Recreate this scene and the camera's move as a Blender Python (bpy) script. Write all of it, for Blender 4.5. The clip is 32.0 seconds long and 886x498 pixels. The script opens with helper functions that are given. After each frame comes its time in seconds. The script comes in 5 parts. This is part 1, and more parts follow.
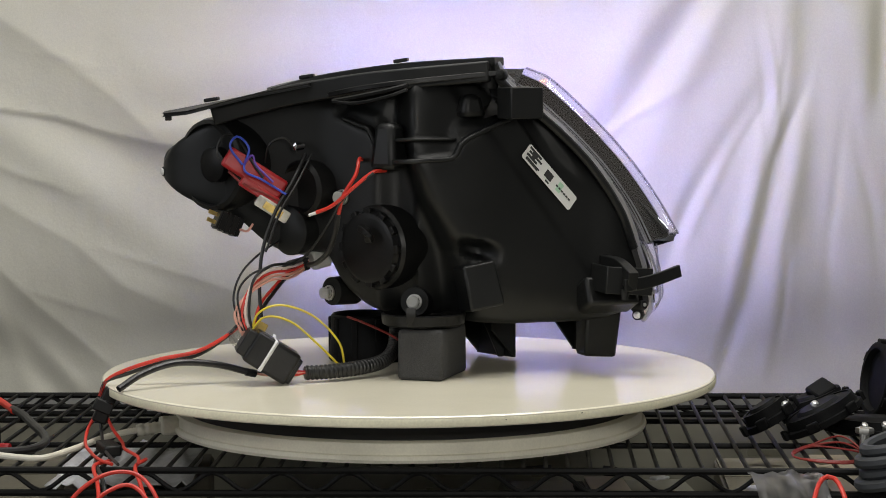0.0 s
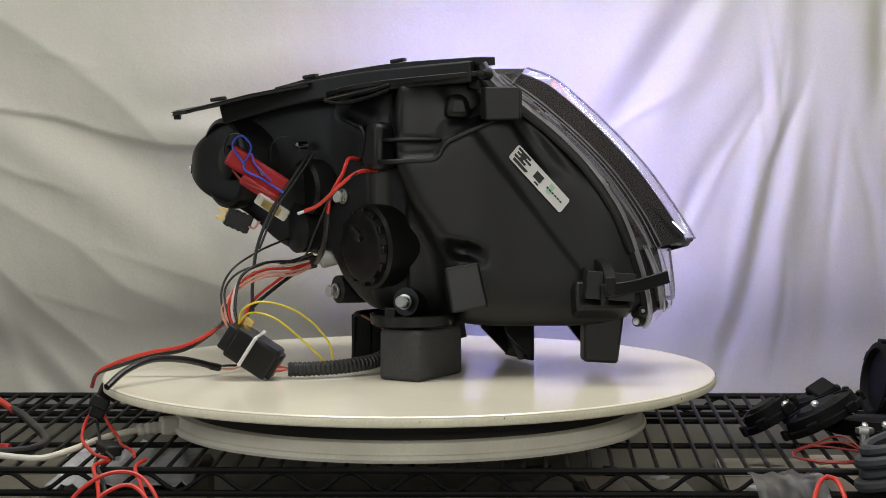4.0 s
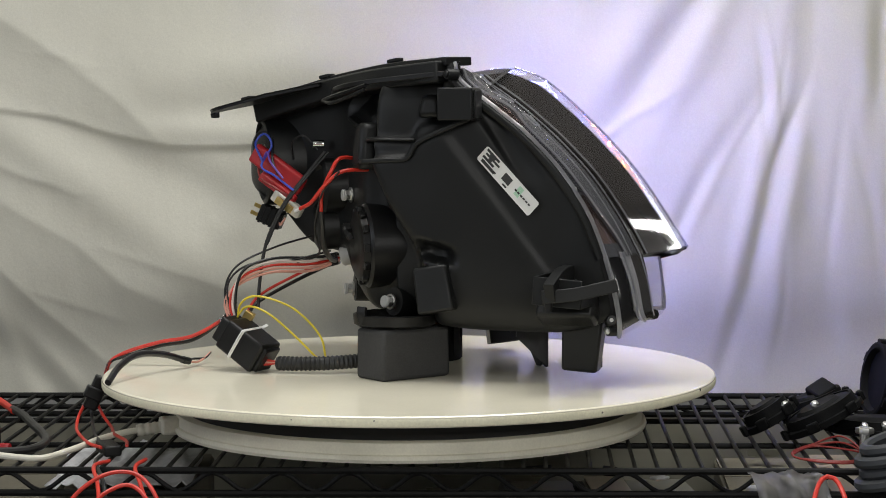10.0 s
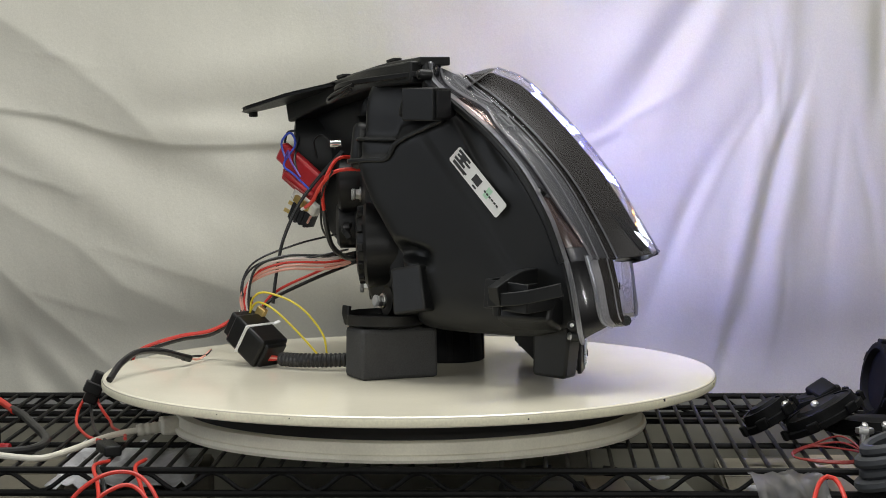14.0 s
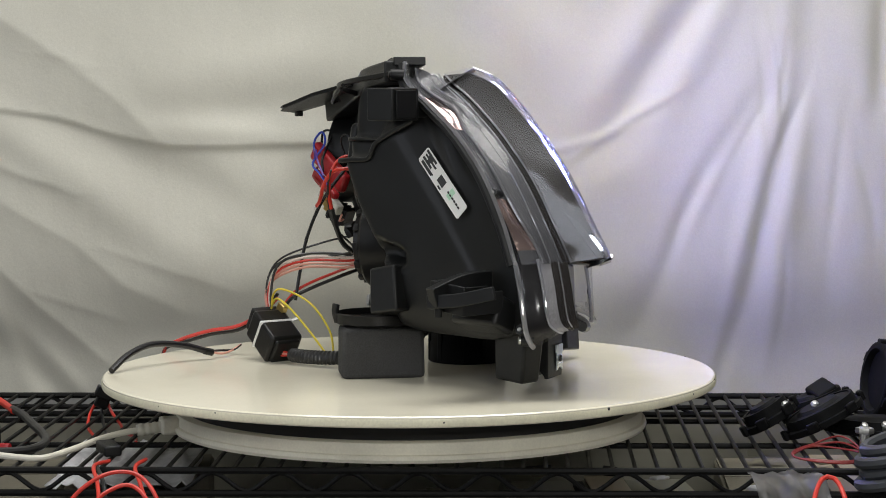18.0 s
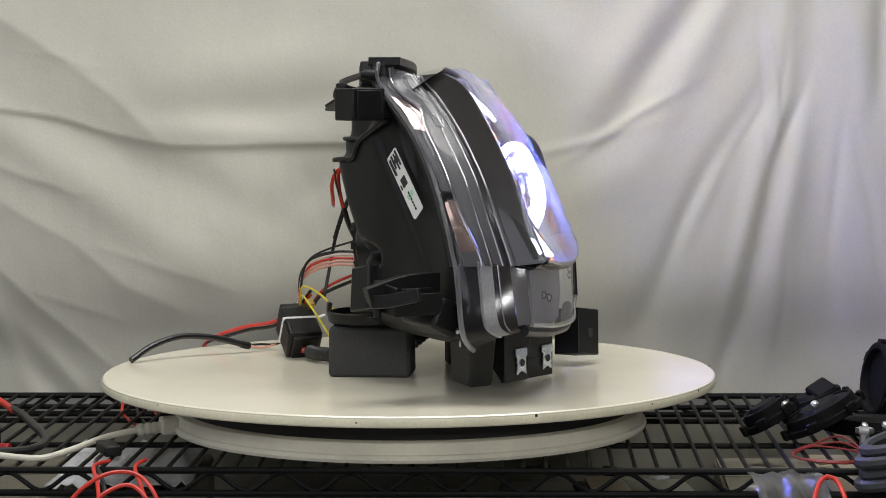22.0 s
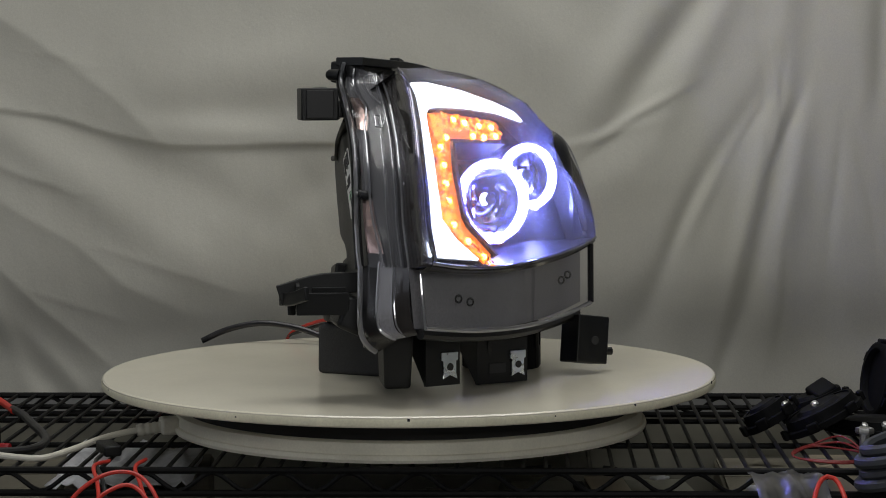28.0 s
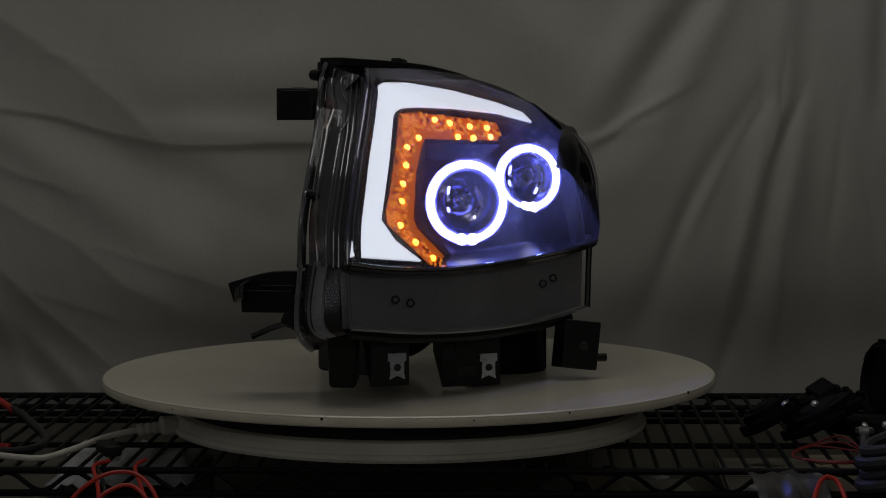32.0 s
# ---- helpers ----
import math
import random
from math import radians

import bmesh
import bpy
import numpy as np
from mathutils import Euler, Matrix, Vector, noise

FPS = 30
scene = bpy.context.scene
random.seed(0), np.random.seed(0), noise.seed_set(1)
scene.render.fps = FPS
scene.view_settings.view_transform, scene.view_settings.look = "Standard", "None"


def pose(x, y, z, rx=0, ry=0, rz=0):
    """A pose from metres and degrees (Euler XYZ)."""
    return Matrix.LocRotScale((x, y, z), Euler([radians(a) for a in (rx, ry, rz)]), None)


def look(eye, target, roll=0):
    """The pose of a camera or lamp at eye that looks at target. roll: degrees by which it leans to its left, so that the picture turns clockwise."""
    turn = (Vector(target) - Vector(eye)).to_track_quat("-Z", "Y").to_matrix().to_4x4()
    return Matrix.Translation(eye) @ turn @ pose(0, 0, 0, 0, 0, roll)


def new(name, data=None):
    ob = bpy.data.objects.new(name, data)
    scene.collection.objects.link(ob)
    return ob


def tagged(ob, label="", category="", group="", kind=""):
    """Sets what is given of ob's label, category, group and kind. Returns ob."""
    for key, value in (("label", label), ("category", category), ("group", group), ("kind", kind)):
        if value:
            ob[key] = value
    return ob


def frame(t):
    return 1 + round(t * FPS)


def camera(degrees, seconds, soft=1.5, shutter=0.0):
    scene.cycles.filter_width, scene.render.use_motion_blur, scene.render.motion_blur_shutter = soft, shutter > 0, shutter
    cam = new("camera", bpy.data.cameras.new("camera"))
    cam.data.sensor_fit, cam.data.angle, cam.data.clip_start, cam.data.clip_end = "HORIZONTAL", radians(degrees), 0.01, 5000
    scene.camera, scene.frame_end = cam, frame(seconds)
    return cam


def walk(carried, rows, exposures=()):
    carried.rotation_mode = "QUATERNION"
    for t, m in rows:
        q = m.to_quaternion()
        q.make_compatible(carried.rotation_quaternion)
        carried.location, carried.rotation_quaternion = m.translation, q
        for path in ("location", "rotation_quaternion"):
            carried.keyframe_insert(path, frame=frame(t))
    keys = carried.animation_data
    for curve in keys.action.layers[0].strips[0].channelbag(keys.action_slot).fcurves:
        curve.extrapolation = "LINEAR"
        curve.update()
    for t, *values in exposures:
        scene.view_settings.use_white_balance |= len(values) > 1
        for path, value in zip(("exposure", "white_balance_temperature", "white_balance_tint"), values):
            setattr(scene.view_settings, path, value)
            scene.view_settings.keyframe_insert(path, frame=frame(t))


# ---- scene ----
# Metres. The turntable's axis stands at x = y = 0; the top of its disc is at z = TOP.
TOP = 1.0
EYE = Vector((0.0, -2.155, TOP + 0.2873))
YAW, PITCH = radians(0.90), radians(-4.441)
AIM = Vector((math.sin(YAW) * math.cos(PITCH), math.cos(YAW) * math.cos(PITCH), math.sin(PITCH)))
cam = camera(22.794, 32.0, soft=0.95)
EXPOSURES = [(0.0, -0.12, 6620, 10), (2.0, -0.11, 6600, 10), (6.0, -0.08, 6530, 10), (10.0, -0.04, 6450, 10), (14.0, 0.0, 6420, 10), (20.0, -0.02, 6400, 11), (23.0, -0.1, 6390, 11), (25.5, -0.3, 6380, 11), (28.0, -1.05, 6330, 11), (29.0, -1.45, 6380, 11), (30.0, -1.9, 6450, 12), (31.0, -2.5, 6500, 12), (32.0, -3.12, 6500, 12)]
walk(cam, [(0.0, look(EYE, EYE + AIM, -0.244)), (32.0, look(EYE, EYE + AIM, -0.244))], EXPOSURES)
TURN = -3.577  # degrees a second, clockwise from above

# ---- light ----
world = bpy.data.worlds.new("world")
scene.world = world
world.use_nodes = True
world.node_tree.nodes["Background"].inputs[0].default_value = (0.9, 0.93, 1.0, 1)
world.node_tree.nodes["Background"].inputs[1].default_value = 0.02


def area_lamp(name, at, target, size, size_y, watts, colour):
    data = bpy.data.lights.new(name, "AREA")
    data.shape, data.size, data.size_y, data.energy, data.color = "RECTANGLE", size, size_y, watts, colour
    ob = new(name, data)
    ob.matrix_world = look(at, target)
    return ob


# overhead light, lamps added over room and camera, a window at the side
area_lamp("overhead_light", (0.16, -0.11, 2.5), (0.16, -0.11, 0), 1.5, 0.45, 22.0, (1.0, 0.99, 0.95))
# unseen lamp added above the camera to brighten rim, base and front faces
area_lamp("front_light", (0.30, -2.1, 1.52), (0.0, 0, 1.05), 0.5, 0.2, 9.6, (1.0, 0.985, 0.94))
# weak fill added overhead, with no known fixture
area_lamp("overhead_light", (-0.75, -1.2, 2.55), (-0.75, -1.2, 0), 1.1, 0.36, 4, (1.0, 0.99, 0.95))
# daylight in the opening of the side window
area_lamp("window_daylight", (-2.49, -1.60, 1.925), (0, -1.60, 1.9), 2.18, 1.13, 18, (0.94, 0.98, 1.06))
# ---- materials ----
def material(name, colour, rough=0.5, metal=0.0, grain=0.0, grain_size=200.0, bump=0.0, bump_size=300.0, stain=0.0, stain_size=12.0, spec=0.5, per_piece=0.0, coat=0.0):
    """A surface with variation at two scales: grain and stains in its colour, fine relief, uneven gloss."""
    m = bpy.data.materials.new(name)
    m.use_nodes = True
    t = m.node_tree
    n, l = t.nodes, t.links
    b = n["Principled BSDF"]
    b.inputs["Roughness"].default_value, b.inputs["Metallic"].default_value = rough, metal
    b.inputs["Specular IOR Level"].default_value, b.inputs["Coat Weight"].default_value = spec, coat
    place = n.new("ShaderNodeTexCoord")
    last = n.new("ShaderNodeRGB")
    last.outputs[0].default_value = (*colour, 1)
    sock = last.outputs[0]

    def varied(sock, size, amount, detail):
        tex = n.new("ShaderNodeTexNoise")
        tex.inputs["Scale"].default_value, tex.inputs["Detail"].default_value = size, detail
        l.new(place.outputs["Object"], tex.inputs["Vector"])
        ramp = n.new("ShaderNodeMapRange")
        ramp.inputs["From Min"].default_value, ramp.inputs["From Max"].default_value = 0.3, 0.7
        ramp.inputs["To Min"].default_value, ramp.inputs["To Max"].default_value = 1 - amount, 1 + amount
        l.new(tex.outputs["Fac"], ramp.inputs["Value"])
        mul = n.new("ShaderNodeVectorMath")
        mul.operation = "SCALE"
        l.new(sock, mul.inputs[0])
        l.new(ramp.outputs["Result"], mul.inputs["Scale"])
        return mul.outputs[0], tex

    if stain:
        sock, tex = varied(sock, stain_size, stain, 4)
        gl = n.new("ShaderNodeMapRange")
        gl.inputs["To Min"].default_value, gl.inputs["To Max"].default_value = rough * 0.8, min(1, rough * 1.2)
        l.new(tex.outputs["Fac"], gl.inputs["Value"])
        l.new(gl.outputs["Result"], b.inputs["Roughness"])
    if grain:
        sock, tex = varied(sock, grain_size, grain, 2)
    if per_piece:
        info = n.new("ShaderNodeObjectInfo")
        ramp = n.new("ShaderNodeMapRange")
        ramp.inputs["To Min"].default_value, ramp.inputs["To Max"].default_value = 1 - per_piece, 1 + per_piece
        l.new(info.outputs["Random"], ramp.inputs["Value"])
        mul = n.new("ShaderNodeVectorMath")
        mul.operation = "SCALE"
        l.new(sock, mul.inputs[0])
        l.new(ramp.outputs["Result"], mul.inputs["Scale"])
        sock = mul.outputs[0]
    l.new(sock, b.inputs["Base Color"])
    if bump:
        tex = n.new("ShaderNodeTexNoise")
        tex.inputs["Scale"].default_value, tex.inputs["Detail"].default_value = bump_size, 3
        l.new(place.outputs["Object"], tex.inputs["Vector"])
        bm = n.new("ShaderNodeBump")
        bm.inputs["Strength"].default_value, bm.inputs["Distance"].default_value = bump, 0.002
        l.new(tex.outputs["Fac"], bm.inputs["Height"])
        l.new(bm.outputs[0], b.inputs["Normal"])
    return m


def glowing(name, colour, strength, base=None):
    m = bpy.data.materials.new(name)
    m.use_nodes = True
    b = m.node_tree.nodes["Principled BSDF"]
    b.inputs["Base Color"].default_value = (*(base or [0.6 + 0.3 * c for c in colour]), 1)
    b.inputs["Roughness"].default_value = 0.3
    b.inputs["Emission Color"].default_value, b.inputs["Emission Strength"].default_value = (*colour, 1), strength
    return m


def clear(name, tint=(1, 1, 1), gloss=1.0, rough=0.02, haze=0.0, haze_tint=(0.9, 0.9, 0.92)):
    """A thin clear pane: straight through, with a mirror gloss that grows at grazing angles."""
    m = bpy.data.materials.new(name)
    m.use_nodes = True
    n, l = m.node_tree.nodes, m.node_tree.links
    n.remove(n["Principled BSDF"])
    a, g, f, x = n.new("ShaderNodeBsdfTransparent"), n.new("ShaderNodeBsdfGlossy"), n.new("ShaderNodeLayerWeight"), n.new("ShaderNodeMixShader")
    a.inputs[0].default_value = (*tint, 1)
    g.inputs["Roughness"].default_value, f.inputs["Blend"].default_value = rough, 0.5
    power, lift = n.new("ShaderNodeMath"), n.new("ShaderNodeMath")
    power.operation, lift.operation = "POWER", "MULTIPLY_ADD"
    least = 2 * (gloss / (gloss + 4)) ** 2
    power.inputs[1].default_value, lift.inputs[1].default_value, lift.inputs[2].default_value = 4.0, 0.85 - least, least
    l.new(f.outputs["Facing"], power.inputs[0]), l.new(power.outputs[0], lift.inputs[0])
    l.new(lift.outputs[0], x.inputs[0]), l.new(a.outputs[0], x.inputs[1]), l.new(g.outputs[0], x.inputs[2])
    if haze:
        # fine scratches and dust that scatter a little light; tinted, the rings' violet bloom
        d, y, tex, ramp, place = n.new("ShaderNodeBsdfTranslucent"), n.new("ShaderNodeMixShader"), n.new("ShaderNodeTexNoise"), n.new("ShaderNodeMapRange"), n.new("ShaderNodeTexCoord")
        d.inputs[0].default_value = (*haze_tint, 1)
        tex.inputs["Scale"].default_value = 30
        ramp.inputs["To Min"].default_value, ramp.inputs["To Max"].default_value = haze * 0.6, haze * 1.4
        l.new(place.outputs["Object"], tex.inputs["Vector"]), l.new(tex.outputs["Fac"], ramp.inputs["Value"]), l.new(ramp.outputs["Result"], y.inputs[0])
        l.new(x.outputs[0], y.inputs[1]), l.new(d.outputs[0], y.inputs[2])
        x = y
    l.new(x.outputs[0], n["Material Output"].inputs["Surface"])
    return m


CLOTH = material("cream_cotton_sheet", (0.63, 0.615, 0.54), 0.9, grain=0.05, grain_size=700, bump=0.10, bump_size=240, stain=0.05, stain_size=5, spec=0.1)
WALL = material("painted_wall", (0.48, 0.48, 0.46), 0.8, stain=0.05, stain_size=2, bump=0.1, bump_size=150)
CEIL = material("white_ceiling", (0.75, 0.75, 0.72), 0.85, stain=0.04, stain_size=2)
FLOOR = material("grey_concrete", (0.22, 0.21, 0.2), 0.7, stain=0.2, stain_size=3, grain=0.1, grain_size=80)
DISC = material("cream_laminate", (0.86, 0.81, 0.65), 0.16, stain=0.03, stain_size=9, grain=0.02, grain_size=500, bump=0.02, bump_size=90)
DISC_EDGE = material("yellowed_edge_band", (0.92, 0.88, 0.66), 0.45, stain=0.1, stain_size=25, grain=0.05, grain_size=400)
BASE = material("grey_beige_plastic", (0.80, 0.77, 0.64), 0.5, stain=0.12, stain_size=14, grain=0.04, grain_size=500)
# near-black for chips and feet; also stands for shade in gap and holes
NEAR_BLACK = material("shade_and_chip_black", (0.03, 0.03, 0.03), 0.8, stain=0.1)
WIRE_BLACK = material("black_epoxy_wire", (0.0045, 0.0045, 0.0045), 0.5, stain=0.3, stain_size=40, grain=0.2, grain_size=300, spec=0.18)
HOUSING = material("black_polypropylene", (0.0058, 0.0063, 0.0063), 0.44, stain=0.25, stain_size=18, grain=0.12, grain_size=1400, bump=0.10, bump_size=1500, spec=0.38)
HOUSING_GLOSS = material("black_glossy_plastic", (0.006, 0.006, 0.006), 0.38, stain=0.2, stain_size=20, bump=0.08, bump_size=400, spec=0.3)
BEZEL = material("black_satin_bezel", (0.009, 0.0085, 0.009), 0.34, stain=0.15, stain_size=20, grain=0.08, grain_size=500, spec=0.3)
MOULD_EDGE = clear("polished_clear_edge_bead", (0.82, 0.82, 0.86), 2.6, 0.08, haze=0.28)
BEAD = clear("clear_sealer_bead", (0.7, 0.7, 0.72), 2.0, 0.08, haze=0.45)
END_PANEL = clear("cloudy_clear_end_panel", (0.62, 0.62, 0.65), 1.4, 0.12, haze=0.30)
FOAM = material("charcoal_foam_block", (0.055, 0.055, 0.055), 0.9, stain=0.12, stain_size=25, grain=0.25, grain_size=900, bump=0.5, bump_size=1200, spec=0.2)
CHROME = material("bright_chrome", (0.8, 0.8, 0.82), 0.08, 1.0, stain=0.05, stain_size=30)
ZINC = material("zinc_plated_steel", (0.62, 0.62, 0.6), 0.35, 1.0, stain=0.2, stain_size=90, grain=0.1, grain_size=500)
PAPER = material("white_paper_label", (0.78, 0.78, 0.75), 0.5, stain=0.04, stain_size=40)
INK = material("black_ink", (0.03, 0.03, 0.03), 0.6, grain=0.2, grain_size=900)
GREEN_INK = material("pale_green_ink", (0.45, 0.68, 0.5), 0.6, grain=0.1, grain_size=900)
RED_WIRE = material("red_pvc_wire", (0.62, 0.035, 0.02), 0.4, stain=0.15, stain_size=50)
PINK_WIRE = material("pale_pink_pvc_wire", (0.72, 0.36, 0.28), 0.42, stain=0.1, stain_size=50)
YELLOW_WIRE = material("yellow_pvc_wire", (0.75, 0.6, 0.04), 0.4, stain=0.1, stain_size=50)
WHITE_WIRE = material("off_white_pvc_wire", (0.74, 0.71, 0.6), 0.45, stain=0.1, stain_size=40)
BLUE_WIRE = material("blue_pvc_wire", (0.04, 0.08, 0.5), 0.4, stain=0.1, stain_size=50)
BLACK_WIRE = material("black_pvc_wire", (0.014, 0.014, 0.014), 0.4, stain=0.2, stain_size=50)
RED_TAPE = material("red_shrink_sleeve", (0.40, 0.016, 0.02), 0.35, stain=0.2, stain_size=40, bump=0.2, bump_size=200)
NYLON = material("white_nylon", (0.75, 0.75, 0.74), 0.45, stain=0.06, stain_size=60)
CLEAR = clear("clear_polycarbonate", (0.95, 0.95, 0.97), haze=0.05)
FLANK_CLEAR = clear("rubbed_clear_flank", (0.90, 0.90, 0.92), 0.55, 0.12)
SMOKE = clear("clear_side_cover", (0.92, 0.92, 0.94), 1.15, 0.06)
TUBE_CLEAR = clear("clear_tube", (0.85, 0.85, 0.85), 1.2, 0.1)
DRL = glowing("white_light_bar", (0.84, 0.92, 1.0), 7.2)
HALO = glowing("violet_white_ring", (0.24, 0.28, 1.0), 215.0)
LED_WHITE = glowing("white_led", (0.8, 0.8, 1.0), 80.0)
AMBER_LED = glowing("amber_led", (1.0, 0.33, 0.02), 70.0)
# reflector and facets glow themselves, in place of the LEDs' reflected light
AMBER = glowing("amber_reflector_glow", (1.0, 0.19, 0.005), 2.3, (0.5, 0.12, 0.01))
AMBER_FACET = glowing("amber_facet_glow", (1.0, 0.24, 0.010), 5.6, (0.5, 0.15, 0.02))
# violet scatter that imitates the bloom round the bright rings
BLOOM_SLEEVE = clear("violet_bloom_sleeve", (0.80, 0.80, 1.0), 1.0, 0.06, haze=0.08, haze_tint=(0.34, 0.28, 1.0))
SMOKED_CHROME = material("smoked_chrome", (0.5, 0.5, 0.54), 0.12, 1.0, stain=0.1, stain_size=60)
LINER = material("black_gloss_liner", (0.034, 0.030, 0.027), 0.16, stain=0.15, stain_size=25, bump=0.04, bump_size=14, spec=0.5)
# peach in the chrome's colour stands for the reflected amber
PEACH_CHROME = material("amber_tinted_chrome", (0.46, 0.34, 0.30), 0.22, 1.0, stain=0.25, stain_size=40, bump=0.3, bump_size=120)
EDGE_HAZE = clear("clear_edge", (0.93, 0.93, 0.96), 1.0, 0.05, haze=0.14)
EDGE_CLEAR = clear("polished_clear_edge", (0.75, 0.75, 0.8), 2.2, 0.06)
LOW_PANEL = material("grey_black_panel", (0.27, 0.265, 0.27), 0.35, stain=0.2, stain_size=18, grain=0.15, grain_size=500)
CLIP_STEEL = material("bright_clip_steel", (0.72, 0.78, 0.82), 0.28, 0.9, stain=0.1, stain_size=90)
AMBER_GLASS = material("amber_facet", (0.42, 0.11, 0.012), 0.08, stain=0.2, stain_size=200, coat=0.6)
BRASS = material("tarnished_brass", (0.55, 0.40, 0.14), 0.35, 1.0, stain=0.25, stain_size=80)
PALE_WIRE = material("whitish_pvc_wire", (0.75, 0.62, 0.56), 0.42, stain=0.1, stain_size=50)
DARK_RED_WIRE = material("dark_red_pvc_wire", (0.22, 0.02, 0.015), 0.45, stain=0.1, stain_size=50)
VIOLET_WIRE = material("violet_pvc_wire", (0.12, 0.05, 0.35), 0.4, stain=0.1, stain_size=50)
GREY_PLASTIC = material("grey_translucent_plastic", (0.42, 0.42, 0.40), 0.35, stain=0.1, stain_size=50)
CLEAR_PLASTIC = material("cloudy_clear_plastic", (0.62, 0.60, 0.54), 0.2, stain=0.25, stain_size=120, coat=0.5)
SLEEVE = material("glossy_shrink_sleeve", (0.012, 0.011, 0.013), 0.34, stain=0.2, stain_size=60, bump=0.15, bump_size=150)
CARDBOARD = material("brown_cardboard", (0.17, 0.155, 0.115), 0.85, stain=0.15, stain_size=8, grain=0.08, grain_size=300)
NEWS = material("white_wrapping_paper", (0.6, 0.6, 0.62), 0.7, stain=0.3, stain_size=30, bump=0.4, bump_size=60)
RUBBER = material("dull_black_plastic", (0.004, 0.0042, 0.0045), 0.62, stain=0.3, stain_size=50, grain=0.2, grain_size=500, spec=0.12)
HOSE = material("dark_grey_hose", (0.03, 0.033, 0.037), 0.5, stain=0.2, stain_size=40)
BAG = clear("clear_film", (0.72, 0.72, 0.76), 1.2, 0.25, haze=0.35)
DARK_BOARD = material("olive_grey_board", (0.27, 0.26, 0.205), 0.7, stain=0.2, stain_size=8)
DARK_BOX = material("olive_grey_card", (0.21, 0.205, 0.16), 0.8, stain=0.15, stain_size=10)
TAPE = material("buff_packing_tape", (0.40, 0.34, 0.24), 0.3, stain=0.1, stain_size=20)
GREY_LINER = material("grey_liner", (0.06, 0.06, 0.064), 0.5, stain=0.15, stain_size=22, grain=0.1, grain_size=400)
# ---- tools ----
def mesh_of(name, verts, faces, smooth=True):
    me = bpy.data.meshes.new(name)
    me.from_pydata([tuple(v) for v in verts], [], faces)
    me.update()
    if smooth:
        me.polygons.foreach_set("use_smooth", [True] * len(me.polygons))
    return me


def part(name, data, mat, parent=None, label="", bevel=0.0, thick=0.0, smooth_angle=0.6):
    """Links a bmesh or a mesh as one object under a thing or a part."""
    if isinstance(data, bmesh.types.BMesh):
        me = bpy.data.meshes.new(name)
        bmesh.ops.recalc_face_normals(data, faces=data.faces)
        data.to_mesh(me)
        data.free()
    else:
        me = data
    me.materials.append(mat)
    ob = new(name, me)
    if parent is not None:
        ob.parent = parent
    if label:
        ob["label"] = label
    if thick:
        mod = ob.modifiers.new("thickness", "SOLIDIFY")
        mod.thickness, mod.offset = thick, -1
    if bevel:
        mod = ob.modifiers.new("edges", "BEVEL")
        mod.width, mod.segments, mod.limit_method = bevel, 2, "ANGLE"
    if smooth_angle and not thick:
        me.set_sharp_from_angle(angle=smooth_angle)
    return ob


def grid(name, rows, close_u=False, close_v=False, smooth=True):
    """A surface through rows of points."""
    nr, nc = len(rows), len(rows[0])
    v = [p for r in rows for p in r]
    f = []
    for i in range(nr if close_v else nr - 1):
        for j in range(nc if close_u else nc - 1):
            i2, j2 = (i + 1) % nr, (j + 1) % nc
            f.append((i * nc + j, i * nc + j2, i2 * nc + j2, i2 * nc + j))
    return mesh_of(name, v, f, smooth)


def spline(pts, n, closed=False):
    """n points along a smooth curve through pts (Catmull-Rom by length)."""
    p = [np.array(q, float) for q in pts]
    if closed:
        p = [p[-1]] + p + [p[0], p[1]]
    else:
        p = [2 * p[0] - p[1]] + p + [2 * p[-1] - p[-2]]
    fine = []
    for i in range(1, len(p) - 2):
        for k in range(12):
            t = k / 12
            a, b, c, d = p[i - 1:i + 3]
            fine.append(0.5 * (2 * b + (c - a) * t + (2 * a - 5 * b + 4 * c - d) * t * t + (3 * b - a - 3 * c + d) * t ** 3))
    fine.append(p[-2])
    fine = np.array(fine)
    s = np.concatenate([[0], np.cumsum(np.linalg.norm(np.diff(fine, axis=0), axis=1))])
    at = np.linspace(0, s[-1], n, endpoint=not closed)
    return np.stack([np.interp(at, s, fine[:, k]) for k in range(fine.shape[1])], 1)


def along(pts, n):
    """n points along a broken line."""
    p = np.array(pts, float)
    s = np.concatenate([[0], np.cumsum(np.linalg.norm(np.diff(p, axis=0), axis=1))])
    at = np.linspace(0, s[-1], n)
    return np.stack([np.interp(at, s, p[:, k]) for k in range(p.shape[1])], 1)


def tube(name, pts, r, n=40, sides=8, smooth=True, ribs=0.0, rib_step=2, closed=False):
    """A round wire or rod along a curve."""
    c = spline(pts, n, closed) if smooth else np.array(pts, float)
    n = len(c)
    rows, ref = [], None
    for i in range(n):
        d = c[(i + 1) % n] - c[i - 1] if closed else c[min(i + 1, n - 1)] - c[max(i - 1, 0)]
        d = Vector(d).normalized()
        if ref is None:
            ref = d.orthogonal().normalized()
        ref = (ref - d * ref.dot(d)).normalized()
        side = d.cross(ref)
        rr = r * (1 + ribs * (1 if i // rib_step % 2 else 0))
        rows.append([Vector(c[i]) + rr * (math.cos(a) * ref + math.sin(a) * side) for a in np.linspace(0, 2 * math.pi, sides, endpoint=False)])
    me = grid(name, rows, close_u=True, close_v=closed)
    if not closed:
        bm = bmesh.new()
        bm.from_mesh(me)
        bm.verts.ensure_lookup_table()
        bm.faces.new([bm.verts[k] for k in range(sides)])
